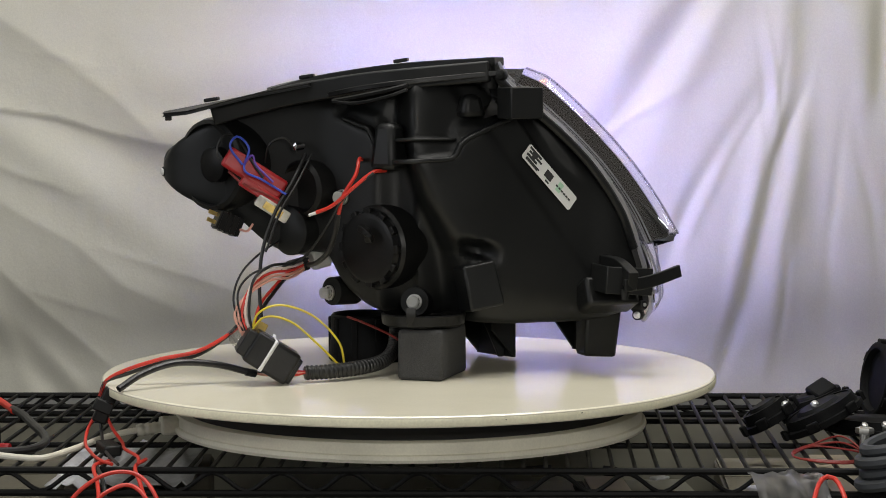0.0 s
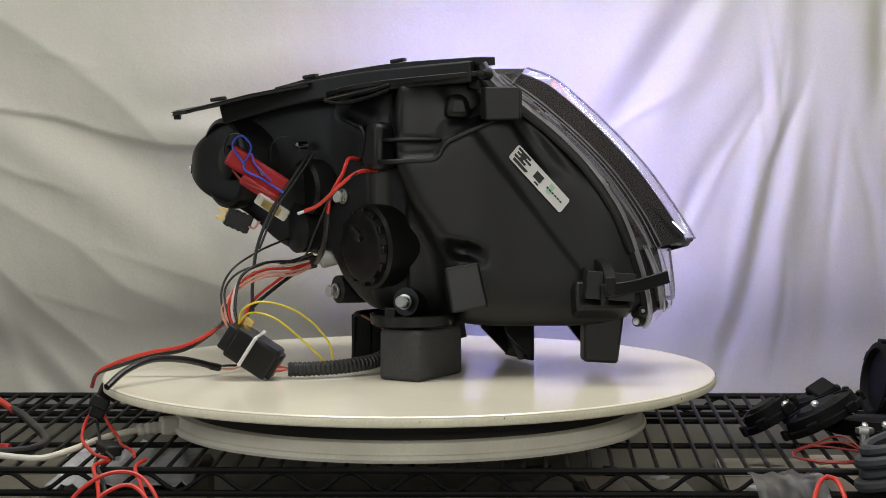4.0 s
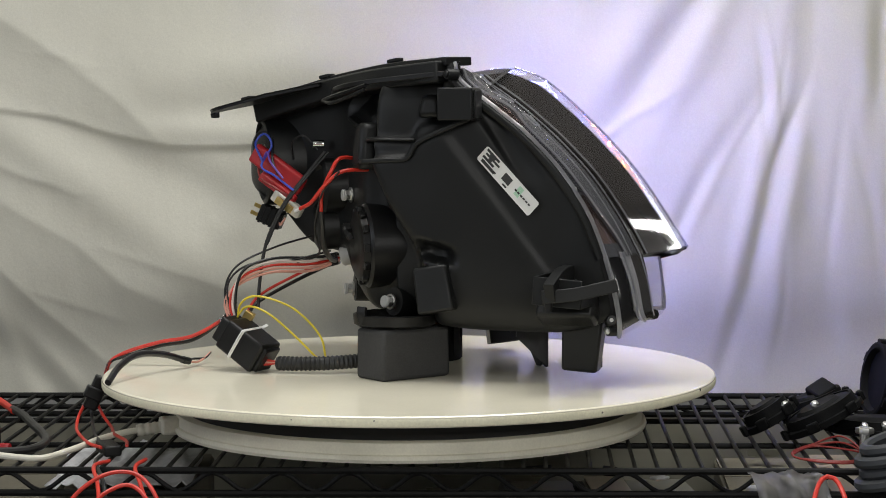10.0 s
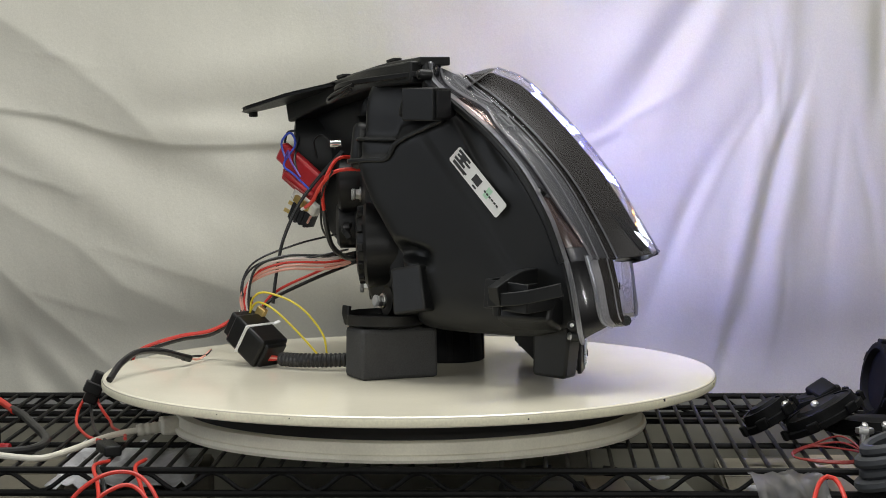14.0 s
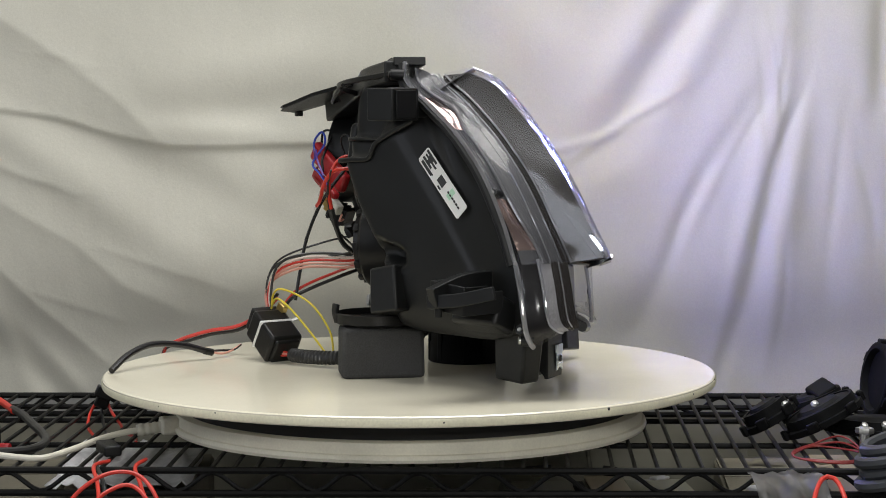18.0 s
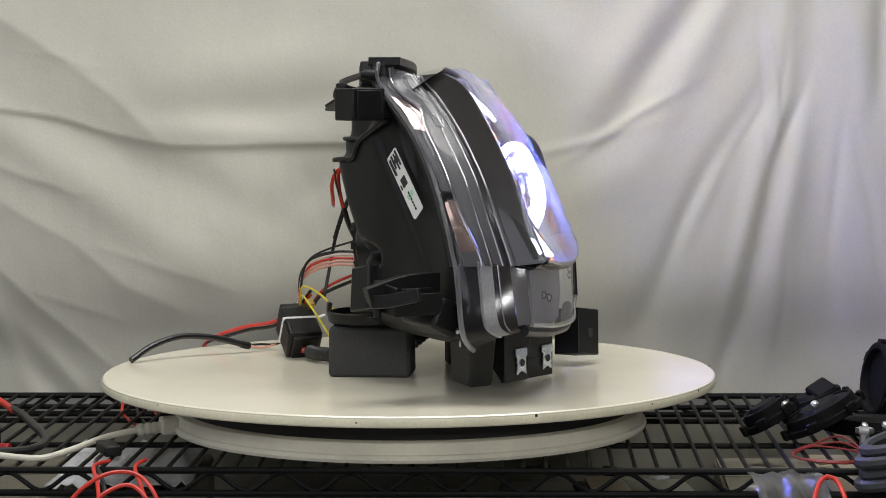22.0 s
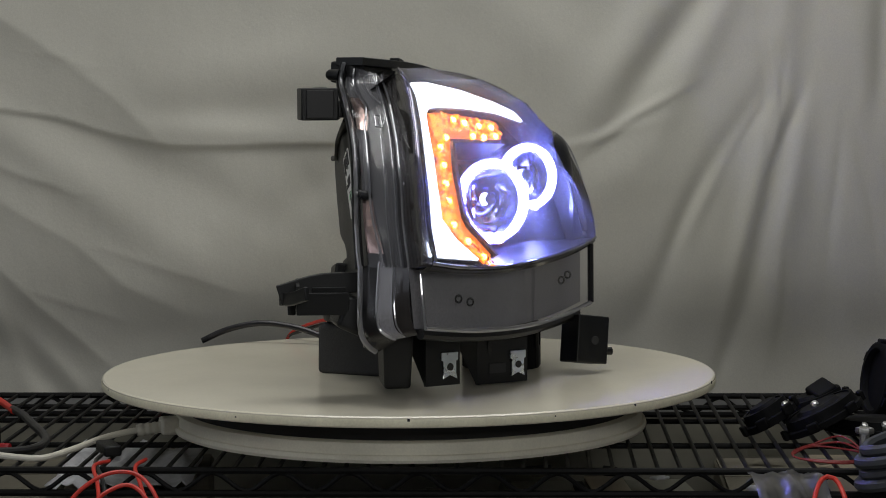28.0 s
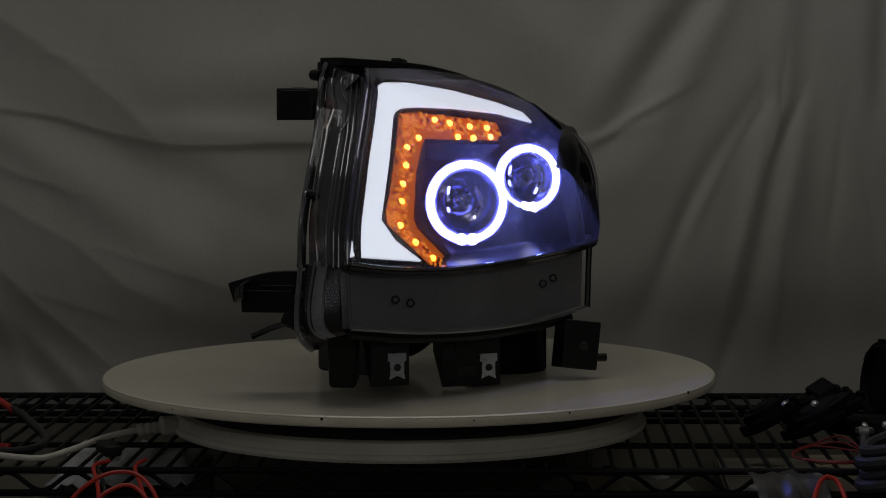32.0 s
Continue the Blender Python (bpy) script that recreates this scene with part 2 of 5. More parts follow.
        bm.faces.new([bm.verts[(n - 1) * sides + k] for k in range(sides)])
        bm.to_mesh(me)
        bm.free()
    return me


def lathe(name, profile, sides=48, axis=None, centre=(0, 0, 0)):
    """A turned form from (radius, height) rows round axis."""
    ax = Vector(axis or (0, 0, 1)).normalized()
    u = ax.orthogonal().normalized()
    if abs(ax.z) < 0.9:
        u = Vector((0, 0, 1)).cross(ax).normalized()
    w = ax.cross(u)
    c = Vector(centre)
    rows = [[c + ax * h + r * (math.cos(a) * u + math.sin(a) * w) for a in np.linspace(0, 2 * math.pi, sides, endpoint=False)] for r, h in profile]
    return grid(name, rows, close_u=True)


def prism(name, outline, depth, m=None):
    """An outline in x and z, from y = 0 to y = depth, moved by m."""
    n = len(outline)
    m = m or Matrix()
    v = [m @ Vector((x, 0, z)) for x, z in outline] + [m @ Vector((x, depth, z)) for x, z in outline]
    bm = bmesh.new()
    vs = [bm.verts.new(p) for p in v]
    bm.faces.new(vs[:n])
    bm.faces.new(vs[n:][::-1])
    for i in range(n):
        j = (i + 1) % n
        bm.faces.new([vs[i], vs[j], vs[n + j], vs[n + i]])
    return bm


def block(size, m=None, taper=1.0):
    """A box that stands on its centre's foot, narrower at the top by taper."""
    x, y, z = size[0] / 2, size[1] / 2, size[2]
    m = m or Matrix()
    bm = bmesh.new()
    v = [bm.verts.new(m @ Vector(p)) for p in ((-x, -y, 0), (x, -y, 0), (x, y, 0), (-x, y, 0), (-x * taper, -y * taper, z), (x * taper, -y * taper, z), (x * taper, y * taper, z), (-x * taper, y * taper, z))]
    for f in ((3, 2, 1, 0), (4, 5, 6, 7), (0, 1, 5, 4), (1, 2, 6, 5), (2, 3, 7, 6), (3, 0, 4, 7)):
        bm.faces.new([v[k] for k in f])
    return bm


def empty(name, m=None, label="", category="", group=""):
    ob = new(name)
    ob.empty_display_size = 0.05
    if m is not None:
        ob.matrix_world = m
    return tagged(ob, label, category, group)


TURNING = []  # things that stand on the disc and go round with it
# ---- the room ----
def slab(name, lo, hi, mat, label):
    bm = block([hi[k] - lo[k] for k in range(3)], pose((lo[0] + hi[0]) / 2, (lo[1] + hi[1]) / 2, lo[2]))
    return tagged(part(name, bm, mat, smooth_angle=0), label, kind="structure")


slab("floor", (-2.4, -3.6, -0.1), (2.4, 1.5, 0.0), FLOOR, "grey concrete workshop floor")
slab("ceiling", (-2.4, -3.6, 2.6), (2.4, 1.5, 2.7), CEIL, "plain white ceiling")
slab("wall_north", (-2.4, 1.4, 0.0), (2.4, 1.5, 2.6), WALL, "plain painted wall behind the sheet")
slab("wall_south", (-2.4, -3.6, 0.0), (2.4, -3.5, 2.6), WALL, "plain painted wall")


def window_wall():
    """The wall with the wide high window that lights the shelf from the side."""
    y0, y1, z0, z1 = -2.7, -0.5, 1.35, 2.5
    bm = bmesh.new()
    for lo, hi in (((-3.6, 0.0), (y0, 2.6)), ((y1, 0.0), (1.5, 2.6)), ((y0, 0.0), (y1, z0)), ((y0, z1), (y1, 2.6))):
        m = pose(-2.45, (lo[0] + hi[0]) / 2, (lo[1] + hi[1]) / 2) @ Matrix.Diagonal((0.1, hi[0] - lo[0], hi[1] - lo[1], 1))
        bmesh.ops.create_cube(bm, size=1, matrix=m)
    tagged(part("wall_west", bm, WALL, smooth_angle=0), "plain painted wall with a wide high window", kind="structure")
    window = tagged(new("window_1"), "wide daylit window with a white frame", kind="structure")
    for size, at in (((0.05, y1 - y0, 0.04), (0, 0, z0)), ((0.05, y1 - y0, 0.04), (0, 0, z1 - 0.04)), ((0.05, 0.04, z1 - z0 - 0.08), (0, (y0 - y1) / 2 + 0.02, z0 + 0.04)), ((0.05, 0.04, z1 - z0 - 0.08), (0, (y1 - y0) / 2 - 0.02, z0 + 0.04)), ((0.04, 0.05, z1 - z0 - 0.08), (0, 0.1, z0 + 0.04))):
        part("window_frame", block(size, pose(-2.46 + at[0], (y0 + y1) / 2 + at[1], at[2])), PAPER, window, bevel=0.003)


window_wall()
slab("wall_east", (2.4, -3.6, 0.0), (2.5, 1.5, 2.6), WALL, "plain painted wall")


# ---- the sheet ----
# creases: line in x and z, softness above, depth, softness of the lip
CREASES_HIGH = [
([(-0.501, 0.257), (-0.463, 0.254), (-0.399, 0.244), (-0.335, 0.225), (-0.275, 0.213), (-0.207, 0.212), (-0.143, 0.212), (-0.027, 0.213)], 0.03, 0.0035, 0.002),
    ([(-0.486, 0.372), (-0.423, 0.333), (-0.373, 0.298), (-0.335, 0.269), (-0.281, 0.217)], 0.05, 0.005, 0.03),
    ([(-0.411, 0.317), (-0.391, 0.314), (-0.366, 0.302)], 0.012, 0.0015, 0.003),
]
CREASES_LOW = [
    ([(-0.49, 0.202), (-0.439, 0.18), (-0.4, 0.167), (-0.378, 0.157)], 0.022, 0.003, 0.008),
    ([(-0.49, 0.167), (-0.427, 0.128), (-0.382, 0.102), (-0.325, 0.05), (-0.255, 0.017)], 0.05, 0.005, 0.03),
    ([(-0.485, 0.09), (-0.429, 0.031), (-0.384, -0.008), (-0.34, -0.048)], 0.03, 0.005, 0.02),
    ([(-0.428, 0.044), (-0.371, 0.024), (-0.326, 0.008)], 0.012, 0.0012, 0.004),
    ([(-0.35, 0.095), (-0.299, 0.076), (-0.196, 0.043)], 0.02, 0.002, 0.010),
]
# folds: x0, z0, x1, z1 along the fold, half width, depth (towards the front is negative)
LEFT = [
    (-0.386, 0.234, -0.163, 0.13, 0.0258, 0.008),
    (-0.463, 0.234, -0.235, 0.082, 0.029, -0.01),
    (-0.163, 0.13, -0.04, 0.213, 0.0258, 0.007),
    (-0.273, 0.075, -0.105, 0.165, 0.0387, -0.006),
    (-0.258, 0.227, -0.104, 0.226, 0.0142, -0.005),
    (-0.27, 0.294, -0.052, 0.306, 0.0323, -0.008),
    (-0.252, 0.249, -0.065, 0.261, 0.0193, 0.004),
    (-0.468, -0.008, -0.411, -0.073, 0.0161, 0.01),
    (-0.48, 0.044, -0.431, -0.073, 0.0129, -0.01),
    (-0.429, -0.008, -0.385, -0.067, 0.0116, -0.008),
    (-0.105, 0.165, -0.067, 0.094, 0.0193, 0.005),
    (-0.306, 0.017, -0.197, -0.036, 0.0323, 0.006),
]
RIGHT = [
    (0.346, 0.4, 0.25, 0.254, 0.0168, 0.010),
    (0.301, 0.401, 0.218, 0.26, 0.0258, -0.010),
    (0.366, 0.4, 0.295, 0.253, 0.0193, -0.008),
    (0.218, 0.218, 0.27, 0.25, 0.0064, -0.004),
    (0.27, 0.25, 0.295, 0.263, 0.0058, -0.003),
    (0.166, 0.209, 0.237, 0.225, 0.0064, -0.003),
    (0.402, 0.285, 0.406, 0.253, 0.0045, 0.006),
    (0.413, 0.304, 0.419, 0.253, 0.0045, -0.006),
    (0.427, 0.298, 0.423, 0.272, 0.0039, 0.004),
    (0.395, 0.253, 0.341, 0.15, 0.0142, 0.01),
    (0.38, 0.221, 0.325, 0.118, 0.0103, -0.01),
    (0.325, 0.144, 0.296, 0.072, 0.0116, 0.009),
]
PLEATS = [
    (0.407, 0.214, 0.38, 0.065, 0.0103, -0.010),
    (0.434, 0.224, 0.4, 0.065, 0.013, 0.006),
    (0.4, 0.072, 0.362, -0.072, 0.011, 0.006),
    (0.42, 0.227, 0.39, 0.052, 0.009, -0.006),
    (0.441, 0.246, 0.434, 0.224, 0.0045, 0.006),
    (0.428, 0.246, 0.425, 0.234, 0.0039, -0.004),
    (0.399, 0.243, 0.389, 0.224, 0.0045, 0.004),
    (0.451, 0.24, 0.423, 0.013, 0.0155, -0.01),
    (0.467, 0.214, 0.485, 0.013, 0.0193, 0.006),
    (0.493, 0.188, 0.487, 0.117, 0.0058, 0.005),
    (0.519, 0.181, 0.533, 0.104, 0.0064, 0.005),
    (0.501, 0.387, 0.542, 0.188, 0.0258, -0.008),
]
EDGE = [
    (0.546, 0.393, 0.535, 0.259, 0.0142, 0.010),
    (0.436, 0.394, 0.427, 0.298, 0.0193, -0.008),
    (0.462, 0.394, 0.454, 0.259, 0.0219, 0.006),
    (0.436, 0.065, 0.43, -0, 0.0052, 0.004),
    (0.296, 0.066, 0.257, -0.025, 0.0258, 0.006),
    (0.244, 0.183, 0.179, 0.144, 0.0323, -0.006),
    (0.089, 0.389, 0.186, 0.286, 0.0387, -0.006),
]


def backdrop_sheet():
    """A hung cotton sheet: long slanting pleats on one side, a slack crease and soft waves on the other."""
    nx, nz = 620, 360
    x, z = np.meshgrid(np.linspace(-0.9, 1.0, nx + 1), np.linspace(-0.08, 0.95, nz + 1))
    y = np.full_like(x, 0.352)

    def fade(s, ln, soft):
        return 1 / (1 + np.exp(np.clip(-s / soft, -50, 50))) / (1 + np.exp(np.clip((s - ln) / soft, -50, 50)))

    y += 0.030 / (1 + np.exp((z - 0.01) / 0.028))  # foot leant back, a shape added to darken the sheet there
    # the folds wander a little from their straight lines
    wx = np.array([[0.010 * noise.noise((a * 8, b * 8, 3.3)) for a in np.linspace(-0.9, 1.0, nx + 1)] for b in np.linspace(-0.08, 0.95, nz + 1)])
    for k, (x0, z0, x1, z1, width, depth) in enumerate(LEFT + RIGHT + PLEATS + EDGE):
        depth *= 0.78 if k < len(LEFT) else 1.15
        dx, dz = x1 - x0, z1 - z0
        ln = math.hypot(dx, dz)
        s, d = ((x - x0) * dx + (z - z0) * dz) / ln, ((x - x0) * dz - (z - z0) * dx) / ln + wx
        y += FOLD * depth * fade(s, ln, 0.02 + 0.1 * ln) * np.exp(-np.abs(d / width) ** 2)
    for line, soft, depth, lip in CREASES_HIGH + CREASES_LOW:
        lx, lz = [p[0] for p in line], [p[1] for p in line]
        d = z - np.interp(x, lx, lz) + 0.3 * wx
        y -= CREASE * depth * fade(x - lx[0], lx[-1] - lx[0], 0.012) * np.where(d > 0, np.exp(-np.maximum(d, 0) / soft), np.exp(np.minimum(d, 0) / lip))
    rows = [[(x[j, i], y[j, i] + 0.008 * noise.noise((x[j, i] * 2.6, z[j, i] * 2.0, 0.3)) + 0.005 * noise.noise((x[j, i] * 7, z[j, i] * 5.5, 1.7)) + 0.0012 * noise.noise((x[j, i] * 17, z[j, i] * 11, 4.1)) + 0.0003 * noise.noise((x[j, i] * 55, z[j, i] * 38, 2.2)), z[j, i] + TOP) for i in range(nx + 1)] for j in range(nz + 1)]
    ob = part("backdrop_sheet", grid("backdrop_sheet", rows), CLOTH, smooth_angle=0)
    return tagged(ob, "cream cotton sheet hung in loose folds behind the shelf", "sheet")


FOLD, CREASE = 0.72, 0.75
backdrop_sheet()


# ---- the shelf ----
SHELF_TOP = TOP - 0.0555


def wire_shelf(top, label):
    """A shelf of black wire: close cross wires on long rods, with zigzag trusses at its edges."""
    shelf = empty("wire_shelf", pose(0, 0, top, 0, 0, -3.0), label, "shelf")
    x0, x1, front, back = -0.62, 0.62, -0.238, 0.222
    step, r = 0.0198, 0.0021
    wire = tube("cross_wire", [(0, front, -r), (0, back, -r)], r, n=2, sides=6)
    wire.materials.append(WIRE_BLACK)
    n = int((x1 - x0) / step)
    for i in range(n + 1):
        ob = new("cross_wire", wire)
        ob.location.x = x0 + i * step
        ob.parent = shelf
    for y, z, rr in ((front, -r, 0.0032), (back, -r, 0.0032), (front, -0.0225, 0.0032), (back, -0.0225, 0.0032), (-0.08, -2.5 * r - 0.0008, 0.0028), (0.07, -2.5 * r - 0.0008, 0.0028), (0.165, -2.5 * r - 0.0008, 0.0028)):
        part("long_rod", tube("long_rod", [(x0, y, z), (x1, y, z)], rr, n=2, sides=8), WIRE_BLACK, shelf)
    for y in (front, back):
        pts = []
        for i in range(int((x1 - x0) / 0.0305)):
            pts.append((x0 + i * 0.0305, y, -0.004 if i % 2 else -0.0205))
        part("truss_wire", tube("truss_wire", pts, 0.0022, n=len(pts) * 6, sides=6), WIRE_BLACK, shelf)
    return shelf


wire_shelf(SHELF_TOP, "black epoxy-coated wire shelf with zigzag edges, dusty")


# ---- the turntable ----
def turntable():
    table = empty("turntable", pose(0, 0, SHELF_TOP), "cream display turntable on a grey-beige base", "turntable")
    h = TOP - SHELF_TOP
    disc = part("disc", lathe("disc", [(0.0, h), (0.29, h), (0.2985, h), (0.3, h - 0.0012), (0.3, h - 0.0085), (0.2988, h - 0.01), (0.285, h - 0.01), (0.0, h - 0.01)], 128), DISC, table, "cream laminate disc with a yellowed rim")
    part("edge_band", lathe("edge_band", [(0.3003, h - 0.0022), (0.3006, h - 0.003), (0.3006, h - 0.008), (0.3003, h - 0.0088)], 128), DISC_EDGE, disc, "yellowed edge band")
    # the gap's shade below the disc is put into the skirt's colour
    part("bearing_skirt", lathe("bearing_skirt", [(0.0, h - 0.0105), (0.221, h - 0.0105), (0.221, h - 0.0345), (0.0, h - 0.0345)], 64), NEAR_BLACK, table, "near-black skirt, shade of the gap put into its colour")
    part("base_ring", lathe("base_ring", [(0.0, h - 0.0335), (0.226, h - 0.0335), (0.229, h - 0.035), (0.2295, h - 0.0455), (0.2275, h - 0.0458), (0.2275, 0.0095), (0.226, 0.008)], 128), BASE, table, "grey-beige base ring")
    part("base_flange", lathe("base_flange", [(0.19, 0.0106), (0.2285, 0.0106), (0.2325, 0.0095), (0.2335, 0.006), (0.232, 0.003), (0.19, 0.0025)], 128), BASE, table, "grey-beige base flange")
    for k in range(3):
        a = k * 2.1 + 0.5
        part("foot", lathe("foot", [(0.0, 0.0), (0.012, 0.0), (0.012, 0.004), (0.0, 0.004)], 16, (0, 0, 1), (0.20 * math.cos(a), 0.20 * math.sin(a), 0)), NEAR_BLACK, table)
    for k, (a, z, w) in enumerate(((10, 0.004, 2.2), (35, 0.005, 1.2), (52, 0.0035, 1.6), (83, 0.003, 2.6), (120, 0.006, 1.2), (-60, 0.004, 1.0), (-74, 0.005, 0.8), (-20, 0.006, 1.2))):
        # small dark chips in the rim
        m = pose(0, 0, h - z, 0, 0, a)
        part("rim_chip", block((0.0009, 0.001 * w, 0.0011 * w), m @ pose(0.3004, 0, 0)), NEAR_BLACK, disc)
    return table, disc


TABLE, DISC_OB = turntable()
# ---- the headlight ----
# Its places are in the turntable's space: the axis at x = y = 0, the disc's top at z = 0, as it stands at 0 s.
P0, AX, BX, NX = (np.array(v) for v in ((0.272, 0.070, 0.130), (-0.9463, 0.3233, -0.0059), (-0.1759, -0.4993, 0.8484), (0.2713, 0.8038, 0.5294)))
FWD = Vector((math.cos(radians(40)), math.sin(radians(40)), 0.04)).normalized()  # the way the lamp shines
FWD_DEG = 40


def face(a, b, off=0.0):
    """A point of the lamp's slanting front: a metres from its outer corner inwards, b up, off out of it."""
    u = min(max(a / 0.36, 0), 1)
    n = 0.0135 * math.sin(math.pi * min(max(b, 0), 0.2) / 0.2) + 0.032 * u * (1 - u)
    return P0 + a * AX + b * BX + (n + off) * NX


def level(a, b, n):
    """The same, over the flat plane of the front."""
    return P0 + a * AX + b * BX + n * NX


RIDGE = [(0.274, 0.067, 0.129), (0.2557, 0.0592, 0.160), (0.2325, 0.0532, 0.194), (0.2088, 0.0463, 0.2226), (0.1757, 0.0368, 0.2565), (0.1418, 0.025, 0.2862), (0.117, 0.012, 0.297)]
SEAM = [(0.226, -0.003, 0.122), (0.211, -0.0085, 0.161), (0.184, -0.0145, 0.202), (0.152, -0.0235, 0.236), (0.122, -0.0355, 0.262), (0.0945, -0.0465, 0.285), (0.087, -0.045, 0.302)]

headlight = empty("headlight", pose(0, 0, TOP), "black car headlight with lit rings, white light bar, amber strip", "headlight")
TURNING.append(headlight)


def housing_shell():
    """The rear shell: stations along the back wall, each from its foot to its top, rounded into the top and the underside."""
    st = [(0.235, 0.006, 0.070, 0.088), (0.226, 0.003, 0.056, 0.130), (0.205, -0.005, 0.050, 0.178), (0.18, -0.0115, 0.048, 0.210), (0.15, -0.0215, 0.048, 0.240), (0.12, -0.032, 0.048, 0.264), (0.095, -0.042, 0.049, 0.284),
          (0.075, -0.050, 0.051, 0.294), (0.04, -0.0625, 0.055, 0.292), (0.012, -0.072, 0.057, 0.289), (0.001, -0.072, 0.058, 0.288), (-0.008, -0.058, 0.058, 0.287), (-0.022, -0.036, 0.059, 0.285), (-0.045, -0.020, 0.062, 0.282), (-0.070, -0.004, 0.080, 0.278), (-0.092, 0.005, 0.113, 0.272),
          (-0.14, 0.012, 0.117, 0.266), (-0.175, 0.017, 0.145, 0.258), (-0.20, 0.023, 0.158, 0.250), (-0.222, 0.033, 0.164, 0.238), (-0.238, 0.046, 0.174, 0.225), (-0.2465, 0.064, 0.185, 0.209), (-0.240, 0.085, 0.18, 0.225), (-0.19, 0.108, 0.155, 0.238), (-0.13, 0.132, 0.125, 0.236), (-0.075, 0.152, 0.10, 0.228), (-0.05, 0.158, 0.075, 0.20)]
    pts = spline(st, 240)
    centre = np.array((0.02, 0.06))
    rows = []
    for x, y, lo, hi in pts:
        d = centre - (x, y)
        d /= np.linalg.norm(d)
        row = []
        for k in range(81):
            w = k / 80
            q = 2 * abs(w - 0.5)
            inset = 0.022 * (1 - (1 - q ** 7) ** 0.5)
            z = lo + (hi - lo) * w
            # moulded step along the shoulder, and a shallow hollow low on the back
            edge = float(np.interp(x, [-0.07, -0.036, -0.024, 0.042, 0.050, 0.080, 0.118], [0.252, 0.238, 0.209, 0.214, 0.228, 0.243, 0.262]))
            side = min(max((x + 0.075) / 0.004, 0), 1) * min(max((0.100 - x) / 0.004, 0), 1)
            inset += side * (0.009 / (1 + math.exp(min(max(-(z - edge) / 0.0016, -40), 40))) + 0.007 / (1 + math.exp(min(max(-(z - edge - 0.019 + 0.12 * abs(x - 0.005)) / 0.0016, -40), 40))))
            # the flank's diagonal step, and a hollow under the bracket
            q1, q2 = x + 0.62 * (z - 0.14) - 0.190, x + 0.72 * (z - 0.14) - 0.147
            inset += 0.006 * math.exp(-(q1 / 0.012) ** 4 - ((z - 0.225) / 0.03) ** 4) + (0.0030 / (1 + math.exp(min(max(-q2 / 0.0022, -40), 40))) if x > 0.02 else 0)
            inset += 0.018 * math.exp(-((x - 0.068) / 0.016) ** 4 - ((z - 0.1225 + 0.25 * (x - 0.068)) / 0.008) ** 4)
            # the back falls away steeply beside the rear cap
            corner = float(np.interp(z, [0.05, 0.075, 0.12, 0.17, 0.21, 0.25], [0.060, 0.058, 0.046, 0.014, -0.004, -0.02]))
            inset += 0.042 / (1 + math.exp(min(max((x - corner) / 0.0042, -40), 40))) * min(max((x + 0.032) / 0.03, 0), 1)
            row.append((x + d[0] * inset, y + d[1] * inset, z))
        rows.append(row)
    shell = part("rear_shell", grid("rear_shell", rows), HOUSING, headlight, smooth_angle=0.7)
    tops, feet = [r[-1] for r in rows], [r[0] for r in rows]
    for name, edge, front in (("top_cover", tops, along([(0.215, 0.016, 0.12), (0.142, 0.008, 0.235), (0.105, 0.020, 0.286), (0.02, 0.075, 0.286), (-0.06, 0.11, 0.262), (-0.10, 0.122, 0.24), (-0.055, 0.150, 0.205)], 240)),
                              ("underside", feet, along([(0.226, 0.015, 0.064), (0.15, 0.06, 0.058), (0.05, 0.12, 0.058), (-0.03, 0.150, 0.066), (-0.05, 0.155, 0.078)], 240))):
        part(name, grid(name, [[np.array(e) + (np.array(f) - np.array(e)) * k / 6 for k in range(7)] for e, f in zip(edge, front)]), HOUSING, headlight, smooth_angle=0.9)
    return shell


SHELL = housing_shell()


def lens_rows(nu, nv):
    lower = [np.array(RIDGE[0])] + [face(a, b) for a, b in ((0.046, -0.010), (0.112, -0.016), (0.189, -0.015), (0.278, -0.008), (0.338, 0.001))]
    upper = [np.array(RIDGE[-1])] + [face(a, b) for a, b in ((0.182, 0.191), (0.256, 0.181), (0.312, 0.159), (0.339, 0.124), (0.358, 0.100))]
    lo, hi = spline(lower, nu), spline(upper, nu)
    outer, inner = spline(RIDGE, nv), spline([face(a, b) for a, b in ((0.338, 0.001), (0.352, 0.021), (0.360, 0.050), (0.360, 0.080), (0.358, 0.100))], nv)
    rows = []
    for j in range(nv):
        v = j / (nv - 1)
        row = []
        for i in range(nu):
            u = i / (nu - 1)
            row.append((1 - v) * lo[i] + v * hi[i] + (1 - u) * outer[j] + u * inner[j] - ((1 - u) * (1 - v) * outer[0] + u * (1 - v) * inner[0] + (1 - u) * v * outer[-1] + u * v * inner[-1]))
        rows.append(row)
    return rows


RINGS = ((tuple(face(0.194, 0.058, -0.030)), 0.0352, 0.0034), (tuple(face(0.298, 0.081, -0.030)), 0.0288, 0.0032))


